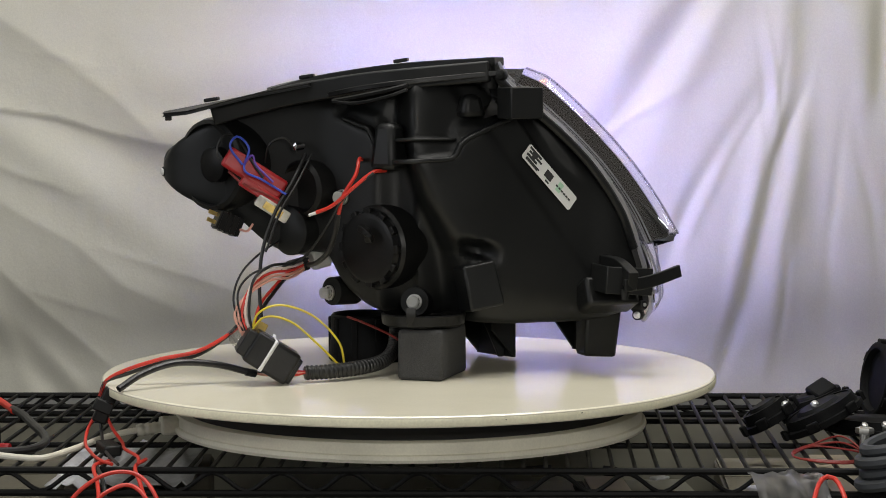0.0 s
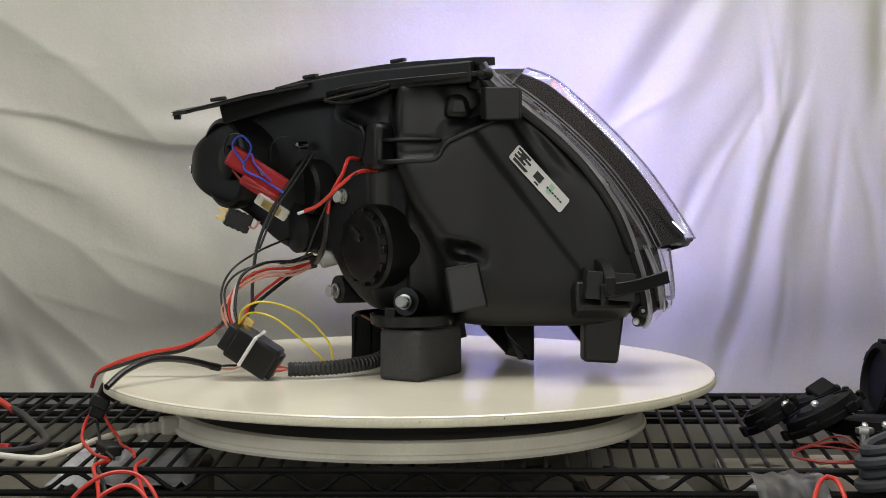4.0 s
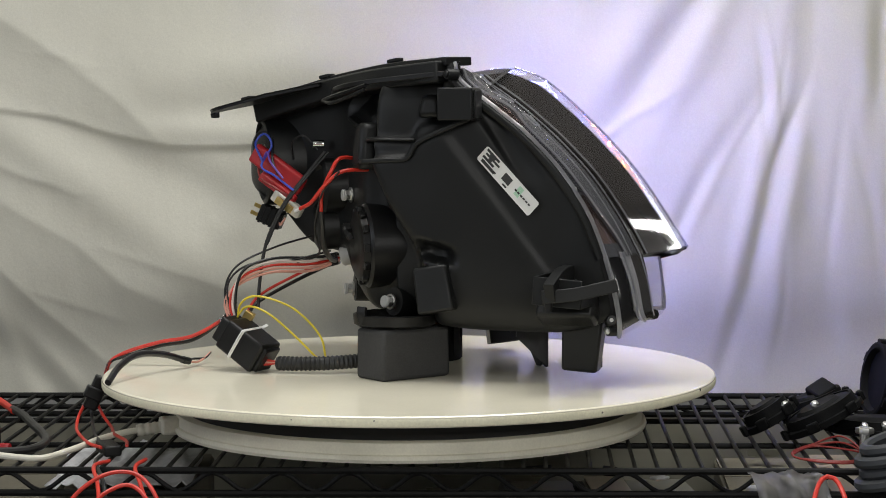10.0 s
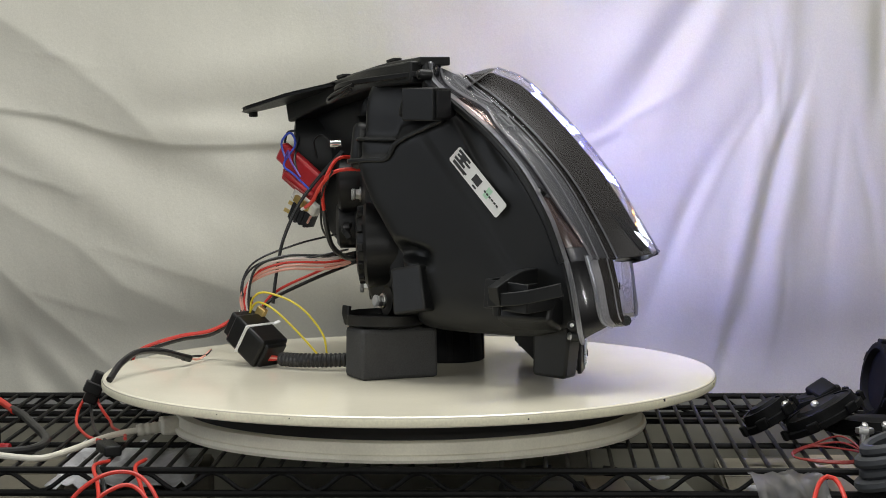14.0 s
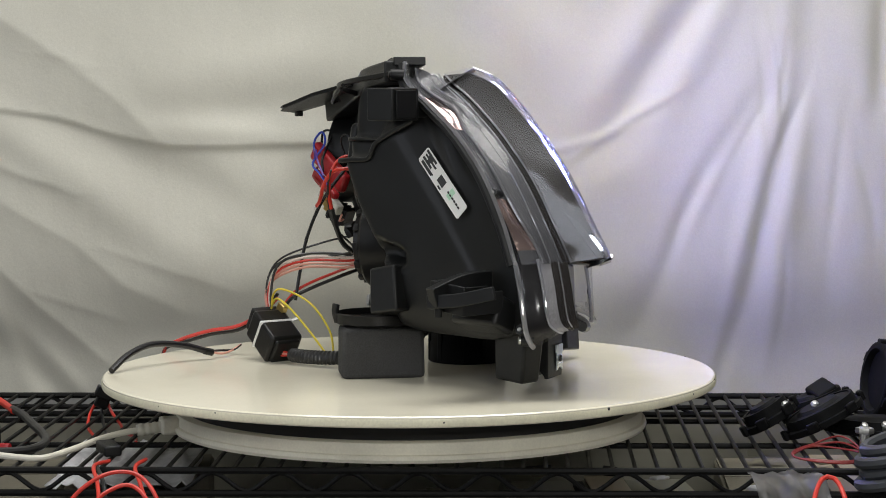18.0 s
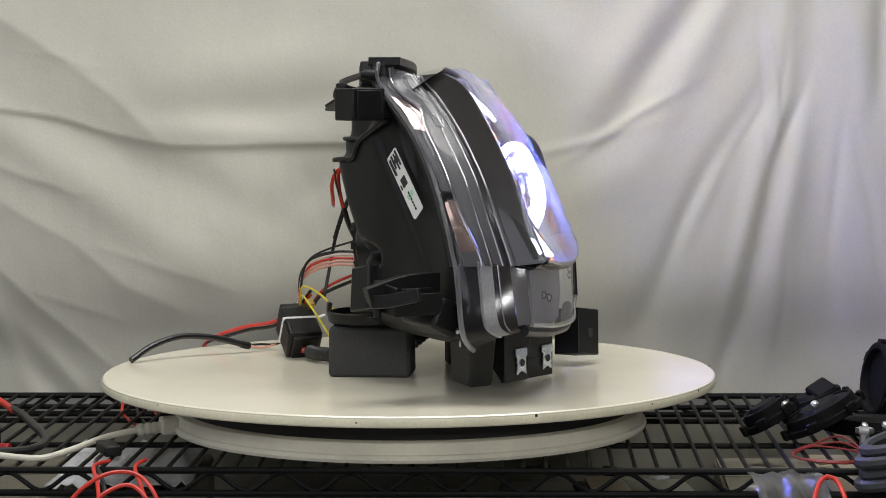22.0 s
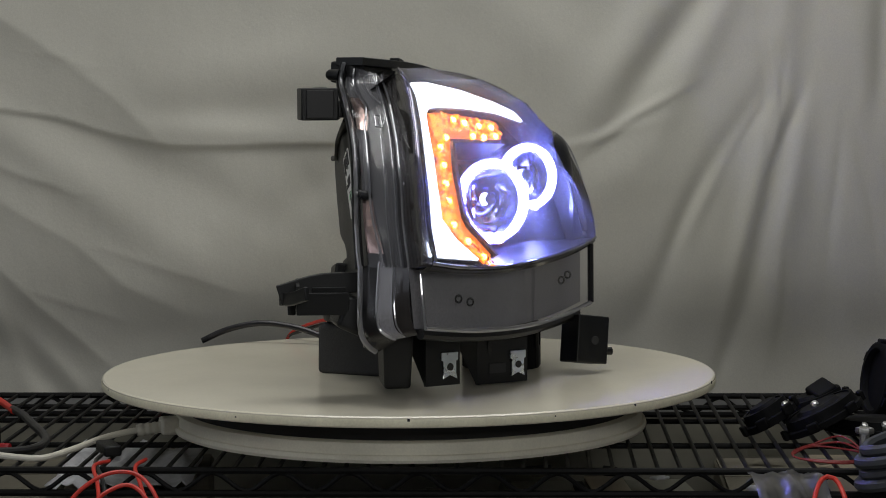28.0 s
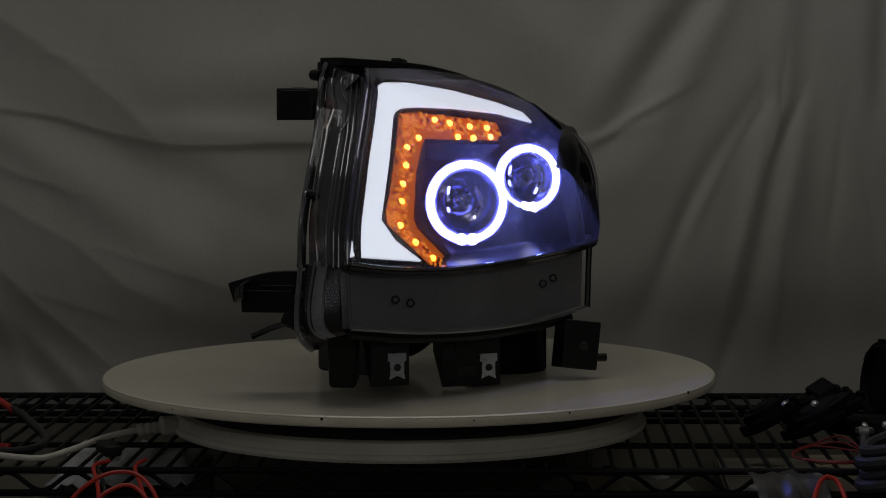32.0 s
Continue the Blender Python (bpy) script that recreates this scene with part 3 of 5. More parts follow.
def front_lens():
    """The clear front, and the black bezel behind it with two round openings."""
    rows = lens_rows(44, 32)
    lens = part("front_lens", grid("front_lens", rows), CLEAR, headlight, "clear polycarbonate front lens")
    lens.visible_shadow = False
    fine = lens_rows(110, 80)
    deep = lambda i: 0.036 + 0.042 * (1 - min(max((i / 109 - 0.25) / 0.5, 0), 1))
    low = lambda j: min(1.0, 0.16 + 4.5 * j / 79)  # shallow along the lower edge, over the lower lens
    # drawn in along the outer side, where the side band stands
    back = [[np.array(p) - deep(i) * low(j) * NX + 0.046 * max(0.0, 1 - i / 44) * low(j) * AX for i, p in enumerate(r)] for j, r in enumerate(fine)]
    me = grid("bezel", back)
    bm = bmesh.new()
    bm.from_mesh(me)
    gone = []
    for f in bm.faces:
        c = f.calc_center_median()
        for centre, big, small in RINGS:
            d = c - Vector(centre)
            if (d - FWD * d.dot(FWD)).length < big + 0.002:
                gone.append(f)
                break
    bmesh.ops.delete(bm, geom=gone, context="FACES")
    part("bezel", bm, BEZEL, headlight, "black satin bezel behind the lens", smooth_angle=0)
    # upper chamber's floor, added over the lower lens to stop the rings' light
    part("chamber_floor", grid("chamber_floor", [[np.array(p) - 0.0015 * NX - k * np.array(FWD) for p in fine[0][6:]] for k in (0.0, 0.02, 0.05)]), BEZEL, headlight)
    # rim that closes the gap between lens and bezel
    n, m = len(fine), len(fine[0])
    loop = [fine[0][i] for i in range(m)] + [fine[j][-1] for j in range(1, n)] + [fine[-1][i] for i in range(m - 2, -1, -1)]
    # at the outer side it lies well inside, so that the lens's edge stays clear there
    loop = loop + [np.array(fine[j][0]) for j in range(n - 2, -1, -1)]
    inner = [0.0] * (m + n - 1 + m - 1) + [1.0] * (n - 1)
    inner[0] = inner[m + n - 2 + m - 1] = 1.0
    cut = [0.15] * m + [low(j) for j in range(1, n)] + [1.0] * (m - 1) + [0.28 * low(j) for j in range(n - 2, -1, -1)]
    part("bezel_rim", grid("bezel_rim", [[np.array(p) - (d * cut[q] + 0.011 * k) * NX + 0.022 * k * AX for q, (p, k) in enumerate(zip(loop, inner))] for d in (0.0015, 0.018, 0.080)]), BEZEL, headlight)


front_lens()


def bowl(centre, big, small):
    c = Vector(centre)
    bowl_ob = part("reflector_bowl", lathe("reflector_bowl", [(big + 0.004, -0.004), (big - 0.003, -0.006), (big - 0.008, -0.018), (big - 0.015, -0.03), (0.010, -0.036), (0.0, -0.036)], 40, FWD, c), SMOKED_CHROME, headlight, "dark chromed reflector bowl")
    ring = part("halo_ring", lathe("halo_ring", [(big + small * math.cos(a), small * math.sin(a)) for a in np.linspace(0, 2 * math.pi, 15)], 56, FWD, c), HALO, headlight, "glowing violet-white ring")
    # shell added round the ring to give it a violet fringe
    sleeve = part("bloom_sleeve", lathe("bloom_sleeve", [(big + 1.75 * small * math.cos(a), 1.6 * small * math.sin(a) - 0.0012) for a in np.linspace(0, 2 * math.pi, 13)], 56, FWD, c), BLOOM_SLEEVE, headlight, "clear shell added for the ring's violet bloom")
    sleeve.visible_shadow = False
    part("bulb_shield", lathe("bulb_shield", [(0.0, -0.004), (0.006, -0.005), (0.009, -0.009), (0.009, -0.02), (0.011, -0.022), (0.011, -0.034)], 24, FWD, c + Vector((0, 0, 0.002))), CHROME, bowl_ob, "bright bulb shield")
    side = Vector((-FWD.y, FWD.x, 0)).normalized()
    for k in (-1, 1):
        part("shield_arm", tube("shield_arm", [c + side * k * 0.013 + Vector((0, 0, 0.014)) - FWD * 0.014, c + side * k * 0.016 - FWD * 0.010, c + side * k * 0.012 - Vector((0, 0, 0.015)) - FWD * 0.016], 0.0022, 10, 6), CHROME, bowl_ob)
    for ang in (-1.75, -1.45):
        at = c + big * (math.cos(ang) * side + math.sin(ang) * Vector((0, 0, 1))) + FWD * 0.004
        part("led", lathe("led", [(0.0055, -0.002), (0.005, 0.001), (0.003, 0.003), (0.0, 0.0038)], 14, FWD, at), LED_WHITE, ring)


for r in RINGS:
    bowl(*r)


def plate_on_face(name, outline, off, deep, mat, parent, label="", flat=False):
    """A plate that follows the front, from its outline in a and b; deep is its thickness inwards."""
    bm = bmesh.new()
    vs = [bm.verts.new((a, b, 0)) for a, b in outline]
    f = bm.faces.new(vs)
    f.normal_update()
    bmesh.ops.triangulate(bm, faces=[f])
    for _ in range(2):
        long = [e for e in bm.edges if e.calc_length() > 0.014]
        if long:
            bmesh.ops.subdivide_edges(bm, edges=long, cuts=1)
            bm.normal_update()
            bmesh.ops.triangulate(bm, faces=bm.faces)
    for v in bm.verts:
        v.co = Vector((level if flat else face)(v.co.x, v.co.y, off))
    bmesh.ops.recalc_face_normals(bm, faces=bm.faces)
    if sum((f.normal * f.calc_area() for f in bm.faces), Vector()).dot(Vector(NX)) < 0:
        bmesh.ops.reverse_faces(bm, faces=bm.faces)
    top = list(bm.faces)
    bmesh.ops.extrude_face_region(bm, geom=top)
    for v in {v for f in top for v in f.verts}:
        v.co -= Vector(NX) * deep
    return part(name, bm, mat, parent, label, smooth_angle=0.5)


def widened(outline, by):
    """The outline moved outwards by a fixed width."""
    p = [Vector(q) for q in outline]
    n = len(p)
    area = sum(p[i].x * p[(i + 1) % n].y - p[(i + 1) % n].x * p[i].y for i in range(n))
    out = []
    for i in range(n):
        a, b = (p[i] - p[i - 1]).normalized(), (p[(i + 1) % n] - p[i]).normalized()
        t = (a + b).normalized()
        nrm = Vector((t.y, -t.x)) * (1 if area > 0 else -1)
        out.append(tuple(p[i] + nrm * by))
    return out


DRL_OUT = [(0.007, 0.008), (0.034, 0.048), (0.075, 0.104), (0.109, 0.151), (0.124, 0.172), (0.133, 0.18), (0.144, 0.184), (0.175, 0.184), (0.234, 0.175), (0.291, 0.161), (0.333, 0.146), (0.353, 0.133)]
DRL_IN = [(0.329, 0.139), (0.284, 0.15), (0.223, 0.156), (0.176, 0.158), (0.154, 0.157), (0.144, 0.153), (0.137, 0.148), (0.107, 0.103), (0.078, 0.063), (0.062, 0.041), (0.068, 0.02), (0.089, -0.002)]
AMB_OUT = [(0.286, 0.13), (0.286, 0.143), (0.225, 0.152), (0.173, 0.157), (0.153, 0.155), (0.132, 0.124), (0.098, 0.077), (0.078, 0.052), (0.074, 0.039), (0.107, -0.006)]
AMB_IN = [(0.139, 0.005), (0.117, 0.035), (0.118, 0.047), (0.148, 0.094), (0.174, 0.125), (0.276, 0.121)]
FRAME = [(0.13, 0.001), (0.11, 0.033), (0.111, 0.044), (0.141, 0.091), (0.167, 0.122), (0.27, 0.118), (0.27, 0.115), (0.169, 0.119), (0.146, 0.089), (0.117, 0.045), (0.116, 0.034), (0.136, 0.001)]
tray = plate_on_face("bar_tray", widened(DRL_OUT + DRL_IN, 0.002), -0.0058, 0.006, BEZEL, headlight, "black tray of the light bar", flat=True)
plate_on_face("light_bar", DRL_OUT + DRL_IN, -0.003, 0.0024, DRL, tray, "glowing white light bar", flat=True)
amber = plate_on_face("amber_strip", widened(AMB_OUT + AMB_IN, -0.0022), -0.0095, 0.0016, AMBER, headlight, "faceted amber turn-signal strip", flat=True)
# backing added so that no amber glow shows from behind
plate_on_face("amber_tray", widened(AMB_OUT + AMB_IN, 0.0005), -0.0114, 0.006, BEZEL, headlight, "black backing added to block the amber strip's glow", flat=True)
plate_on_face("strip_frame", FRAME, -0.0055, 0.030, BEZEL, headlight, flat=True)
for a, b in ((0.164, 0.127), (0.143, 0.117), (0.131, 0.098), (0.116, 0.079), (0.104, 0.061), (0.089, 0.037), (0.099, 0.019), (0.112, 0.002), (0.216, 0.142), (0.197, 0.146), (0.242, 0.138), (0.266, 0.136), (0.265, 0.126), (0.24, 0.125), (0.219, 0.127)):
    part("amber_led", lathe("amber_led", [(0.0030, -0.001), (0.0028, 0.001), (0.0017, 0.0022), (0.0, 0.0026)], 12, FWD, level(a, b, -0.0088)), AMBER_LED, amber)
rng = random.Random(3)
facets = {"facets": ([], []), "dark_facets": ([], [])}
for k in range(520):
    # cut facets of the strip: small glass pyramids beside the lamps, most given a glow
    i = rng.randrange(len(AMB_OUT) - 2)
    lo, hi = Vector(AMB_OUT[i + 1]), Vector(AMB_OUT[i + 2])
    p = lo.lerp(hi, rng.random())
    q = p + (Vector((0.026, -0.006)) if i > 2 else Vector((0.0, -0.022))) * rng.uniform(0.1, 0.95)
    s = rng.uniform(0.0010, 0.0020)
    c = Vector(level(q.x, q.y, -0.0092))
    u, w = Vector(AX) * s, Vector(BX) * s
    v, f = facets["facets" if rng.random() < 0.72 else "dark_facets"]
    n0 = len(v)
    v += [c - u - w, c + u - w, c + u + w, c - u + w, c + Vector(NX) * s * rng.uniform(0.6, 1.1)]
    f += [(n0, n0 + 1, n0 + 4), (n0 + 1, n0 + 2, n0 + 4), (n0 + 2, n0 + 3, n0 + 4), (n0 + 3, n0, n0 + 4)]
part("facets", mesh_of("facets", *facets["facets"], False), AMBER_FACET, amber, "glowing cut amber facets", smooth_angle=0)
part("dark_facets", mesh_of("dark_facets", *facets["dark_facets"], False), AMBER_GLASS, amber, "unlit cut amber facets", smooth_angle=0)

# ribbed clear panel at the inner end of the lens
GR = [(0.352, 0.124), (0.368, 0.124), (0.384, 0.114), (0.387, 0.096), (0.381, 0.068), (0.367, 0.036), (0.348, 0.007), (0.335, 0.010)]
grille = plate_on_face("end_panel", GR, -0.012, 0.02, END_PANEL, headlight, "cloudy clear ribbed end panel")
part("panel_edge", tube("panel_edge", [face(a, b, -0.0105) for a, b in GR[:-1]], 0.0011, 60, 6), MOULD_EDGE, grille, "clear moulded rim")
for k in range(6):
    f = (k + 0.5) / 6
    path = [face(*p, -0.0115) for p in ((0.354 + 0.026 * f, 0.121 - 0.006 * f), (0.352 + 0.031 * f, 0.080), (0.343 + 0.026 * f, 0.045 - 0.002 * f), (0.336 + 0.012 * f, 0.013))]
    part("rib", tube("rib", path, 0.0012, 16, 6), HOUSING_GLOSS, grille)


def lens_side():
    """The side of the lens: a clear moulded flank with beads and steps from the seam to the ridge, over a black liner and a chromed strip."""
    n = 90
    a, b = spline(SEAM, n), spline(RIDGE, n)
    outs = []
    for i in range(n):
        t = a[min(i + 1, n - 1)] + b[min(i + 1, n - 1)] - a[max(i - 1, 0)] - b[max(i - 1, 0)]
        o = np.cross(b[i] - a[i], t)
        o /= np.linalg.norm(o)
        outs.append(o if o[0] > 0 else -o)

    def wander(s, i):
        # the inner step swings out round the bulge near the top and again towards the foot
        v = i / (n - 1)
        swing = 0.13 * math.exp(-(v / 0.18) ** 2) + 0.10 * math.exp(-((v - 0.75) / 0.08) ** 2)
        return s + swing * math.exp(-((s - 0.16) / 0.13) ** 2)

    def at(i, s, off):
        return a[i] + (b[i] - a[i]) * wander(s, i) + outs[i] * off

    def surf(name, profile, mat, parent, label="", first=0, last=None):
        rows = [[at(i, s, off) for s, off in profile] for i in range(first, last or n)]
        return part(name, grid(name, rows), mat, parent, label, smooth_angle=0.35)

    # the clear flank: a bead at the seam, a trough, a stepped flange, a groove, then the wall up to the ridge
    trough = [(0.0, 0.0), (0.02, 0.0032), (0.05, 0.0036), (0.075, 0.0), (0.10, -0.0050), (0.14, -0.0060), (0.165, -0.0035), (0.20, -0.0040), (0.345, -0.0085), (0.36, -0.0100), (0.455, -0.0122), (0.47, -0.0110), (0.485, -0.0115), (0.495, -0.0150), (0.555, -0.0155), (0.565, -0.0125)]
    side = surf("lens_flank", trough, FLANK_CLEAR, headlight, "clear moulded flank of the lens")
    wall = surf("lens_wall", [(0.565, -0.0125), (0.585, -0.0118), (0.80, -0.0045), (0.93, -0.0005)], SMOKE, headlight, "clear outer wall of the lens")
    side.visible_shadow = wall.visible_shadow = False
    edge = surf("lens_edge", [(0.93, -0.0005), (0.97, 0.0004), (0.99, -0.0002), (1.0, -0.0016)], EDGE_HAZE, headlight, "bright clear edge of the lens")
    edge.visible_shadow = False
    surf("flank_liner", [(0.150, -0.014), (0.165, -0.0070), (0.20, -0.0072), (0.345, -0.0115), (0.36, -0.0128), (0.475, -0.0150), (0.485, -0.0185)], GREY_LINER, headlight, "dark grey liner under the clear flank")
    surf("flank_groove", [(0.480, -0.0180), (0.525, -0.0192), (0.575, -0.0180)], LINER, headlight, "black groove under the flank")
    surf("flank_band", [(0.568, -0.0190), (0.572, -0.0152), (0.60, -0.0145), (0.80, -0.0110), (0.955, -0.0084), (0.965, -0.0105), (0.955, -0.016)], LINER, headlight, "dark brown-black band under the flank")
    strip = [(0.02, -0.006), (0.06, -0.0065), (0.11, -0.0090), (0.15, -0.0100)]
    surf("strip_liner", strip, GREY_LINER, headlight, "dark grey strip under the flank", last=6)
    surf("chrome_strip", strip, PEACH_CHROME, headlight, "chromed strip under the flank, peach for the amber's reflection", first=5, last=26)
    surf("strip_liner", strip, GREY_LINER, headlight, "dark grey strip under the flank", first=25, last=58)
    surf("chrome_strip", strip, PEACH_CHROME, headlight, "chromed strip under the flank, peach for the amber's reflection", first=57, last=76)
    surf("strip_liner", strip, GREY_LINER, headlight, "dark grey strip under the flank", first=75)
    # bead of clear sealer along the seam, and the lens's dark edge along the ridge
    part("seam_bead", tube("seam_bead", [a[i] + outs[i] * (0.0012 + 0.0008 * noise.noise((i * 0.31, 0.5, 2.0))) for i in range(0, n, 2)] + [a[-1]], 0.0019, 110, 8), BEAD, headlight, "uneven clear sealer bead")
    part("ridge_edge", tube("ridge_edge", list(b[::5]) + [b[-1]], 0.0011, 60, 8), EDGE_CLEAR, headlight, "clear edge of the lens")
    for s, off, r in ((0.155, -0.0040, 0.0011), (0.478, -0.0110, 0.0007), (0.572, -0.0118, 0.0009), (0.952, -0.0080, 0.0005), (0.352, -0.0088, 0.0006)):
        last = 56 if s == 0.352 else n
        part("mould_line", tube("mould_line", [at(i, s, off) for i in range(0, last, 2)], r, 60, 6), MOULD_EDGE, side)
    # moulded outline of the upper recess, and the square window of a clip
    loop = [at(i, s, 0.0006 - 0.027 * s) for i, s in ((85, 0.30), (87, 0.40), (86, 0.44), (79, 0.445), (72, 0.455), (72, 0.43), (75, 0.36), (80, 0.31))]
    part("mould_line", tube("mould_line", loop, 0.0006, smooth=True, n=50, sides=6, closed=True), MOULD_EDGE, side)
    corners = [at(i, s, 0.0012 - 0.027 * s) for i, s in ((58, 0.315), (64, 0.315), (64, 0.40), (58, 0.40))]
    part("clip_window", tube("clip_window", corners + corners[:1], 0.0008, smooth=False, sides=6), MOULD_EDGE, side)
    part("mould_line", tube("mould_line", [at(56, 0.352, -0.0088), at(60, 0.415, -0.0106), at(64, 0.455, -0.0115)], 0.0006, 10, 6), MOULD_EDGE, side)


lens_side()


def lower_lens():
    """The clear lower box under the front: its panel, outer side, lip and bottom flange."""
    top = spline([(0.250, 0.056, 0.120), (0.195, 0.094, 0.114), (0.123, 0.130, 0.112), (0.04, 0.156, 0.116), (-0.034, 0.176, 0.124)], 40)
    low = spline([(0.252, 0.060, 0.071), (0.195, 0.097, 0.063), (0.123, 0.133, 0.060), (0.04, 0.157, 0.061), (-0.026, 0.177, 0.067)], 40)
    panel = part("lower_lens", grid("lower_lens", [[p + (q - p) * k / 6 for k in range(7)] for p, q in zip(top, low)]), CLEAR, headlight, "clear lower lens")
    panel.visible_shadow = False
    part("lower_edge", tube("lower_edge", list(low[::4]) + [low[-1]], 0.0022, 60, 8), MOULD_EDGE, headlight)
    part("lower_flange", tube("lower_flange", [q + np.array((-0.006, -0.006, -0.006)) for q in low[::4]], 0.005, 50, 8), HOUSING_GLOSS, headlight)
    part("corner_edge", tube("corner_edge", [top[0], (top[0] + low[0]) / 2 + np.array((0.001, 0, 0)), low[0]], 0.0014, 14, 6), EDGE_CLEAR, headlight)
    part("end_edge", tube("end_edge", [top[-1], (top[-1] + low[-1]) / 2, low[-1]], 0.003, 14, 8), HOUSING_GLOSS, headlight)
    # lip under the front edge
    lip = spline([face(a, b, -0.001) for a, b in ((0.0, 0.0), (0.046, -0.010), (0.112, -0.016), (0.189, -0.015), (0.278, -0.008), (0.338, 0.001))], 40)
    part("lip", grid("lip", [[p, p + np.array((0, 0, -0.003)), p + (q - p) * 0.5 + np.array((0, 0, -0.003)), q] for p, q in zip(lip, top)]), LINER, headlight, smooth_angle=0.5)
    part("lip_edge", tube("lip_edge", list(lip[::4]) + [lip[-1]], 0.0016, 60, 6), EDGE_CLEAR, headlight)
    # outer side of the box: a flange along the seam, a rounded step, a grey face and a dark one up to the corner
    inner = spline([(0.226, -0.003, 0.122), (0.2327, -0.002, 0.10), (0.2385, -0.001, 0.072), (0.238, 0.003, 0.056), (0.232, 0.012, 0.047)], 24)
    step = spline([(0.234, 0.0157, 0.126), (0.2445, 0.0158, 0.10), (0.2490, 0.0165, 0.080), (0.2500, 0.021, 0.066), (0.2480, 0.033, 0.0605)], 24)
    outer = spline([(0.250, 0.055, 0.120), (0.2525, 0.057, 0.10), (0.2540, 0.059, 0.082), (0.2540, 0.060, 0.072), (0.2520, 0.059, 0.066)], 24)
    bulge = lambda p, q, s, k: p + (q - p) * s + np.array((0.003, -0.0012, 0)) * math.sin(math.pi * s) * k
    box_side = part("lower_side", grid("lower_side", [[bulge(p, q, s, 1) for s in np.linspace(0, 1, 6)] + [bulge(q, r, s, 1) for s in np.linspace(0, 1, 8)[1:]] for p, q, r in zip(inner, step, outer)]), FLANK_CLEAR, headlight, "clear side of the lower lens", smooth_angle=0.9)
    box_side.visible_shadow = False
    inset = np.array((-0.0075, 0.002, 0.0))
    part("flange_floor", grid("flange_floor", [[bulge(p, q, s, 0) + inset for s in np.linspace(-0.05, 1.02, 6)] for p, q in zip(inner, step)]), BEZEL, headlight, "black floor of the lower flange")
    part("side_liner", grid("side_liner", [[bulge(q, r, s, 0) + inset * 0.6 for s in np.linspace(-0.02, 0.28, 5)] for q, r in zip(step, outer)]), LOW_PANEL, headlight, "grey inner side")
    part("side_panel", grid("side_panel", [[bulge(q, r, s, 0) + inset * 0.7 for s in np.linspace(0.26, 0.66, 6)] for q, r in zip(step, outer)]), LINER, headlight, "black inner side panel")
    # inner panel, set back from the front and joined to the side panel
    back = np.array(FWD) * -0.018
    ends = [bulge(step[k], outer[k], 0.65, 0) + inset * 0.7 for k in (0, 20)]
    tops, lows = [ends[0]] + [p + back for p in top[3:]], [ends[1]] + [q + back for q in low[3:]]
    part("lower_panel", grid("lower_panel", [[p + (q - p) * k / 6 for k in range(7)] for p, q in zip(tops, lows)]), LOW_PANEL, headlight, "grey-black panel inside the lower lens", smooth_angle=0.5)
    part("side_bead", tube("side_bead", list(inner[::3]) + [inner[-1]], 0.0024, 30, 8), BEAD, headlight, "clear sealer bead")
    part("side_rib", tube("side_rib", list(step[::3]) + [step[-1]], 0.0013, 30, 8), MOULD_EDGE, box_side)
    part("side_rib", tube("side_rib", [bulge(q, r, 0.42, 1) for q, r in zip(step[::3], outer[::3])], 0.0007, 24, 6), MOULD_EDGE, box_side)
    part("side_rib", tube("side_rib", list(outer[::3]), 0.0011, 24, 6), MOULD_EDGE, box_side)
    # moulded marks in the panel
    for i, s in ((6, 0.45), (8, 0.5), (30, 0.4), (32, 0.35)):
        p = top[i] + (low[i] - top[i]) * s + np.array(FWD) * -0.004
        part("moulded_mark", lathe("moulded_mark", [(0.0022, 0), (0.0034, 0.0008), (0.0042, 0)], 12, FWD, p), HOUSING_GLOSS, panel)


lower_lens()


def bar(name, pts, width, height, mat, parent, side=None, bevel=0.0008, label="", n=None, sharp=False):
    """A bar of flat section along a path. side: its width's direction."""
    c = np.array(pts, float) if sharp else spline(pts, n or 4 * len(pts))
    rows = []
    widths = width if isinstance(width, (list, tuple)) else (width, width)
    for i in range(len(c)):
        d = Vector(c[min(i + 1, len(c) - 1)] - c[max(i - 1, 0)]).normalized()
        s = Vector(side) if side else Vector((0, 0, 1)).cross(d)
        s = (s - d * s.dot(d)).normalized()
        u = d.cross(s)
        w = widths[0] + (widths[1] - widths[0]) * i / (len(c) - 1)
        rows.append([Vector(c[i]) + s * w / 2 * sx + u * height / 2 * sz for sx, sz in ((-1, -1), (1, -1), (1, 1), (-1, 1))])
    me = grid(name, rows, close_u=True, smooth=False)
    bm = bmesh.new()
    bm.from_mesh(me)
    bm.verts.ensure_lookup_table()
    k = len(rows) * 4
    bm.faces.new([bm.verts[i] for i in (3, 2, 1, 0)])
    bm.faces.new([bm.verts[i] for i in (k - 4, k - 3, k - 2, k - 1)])
    return part(name, bm, mat, parent, label, bevel=bevel, smooth_angle=0.5)


def hex_bolt(at, axis, parent, size=1.0, mat=None):
    bolt = part("bolt", lathe("bolt", [(0.0085 * size, 0.0), (0.0085 * size, 0.0015), (0.0062 * size, 0.0017)], 20, axis, at), mat or ZINC, parent, "zinc-plated bolt")
    part("bolt_head", lathe("bolt_head", [(0.0062 * size, 0.0015), (0.0062 * size, 0.006 * size), (0.005 * size, 0.0068 * size), (0.0, 0.0068 * size)], 6, axis, at), mat or ZINC, bolt)
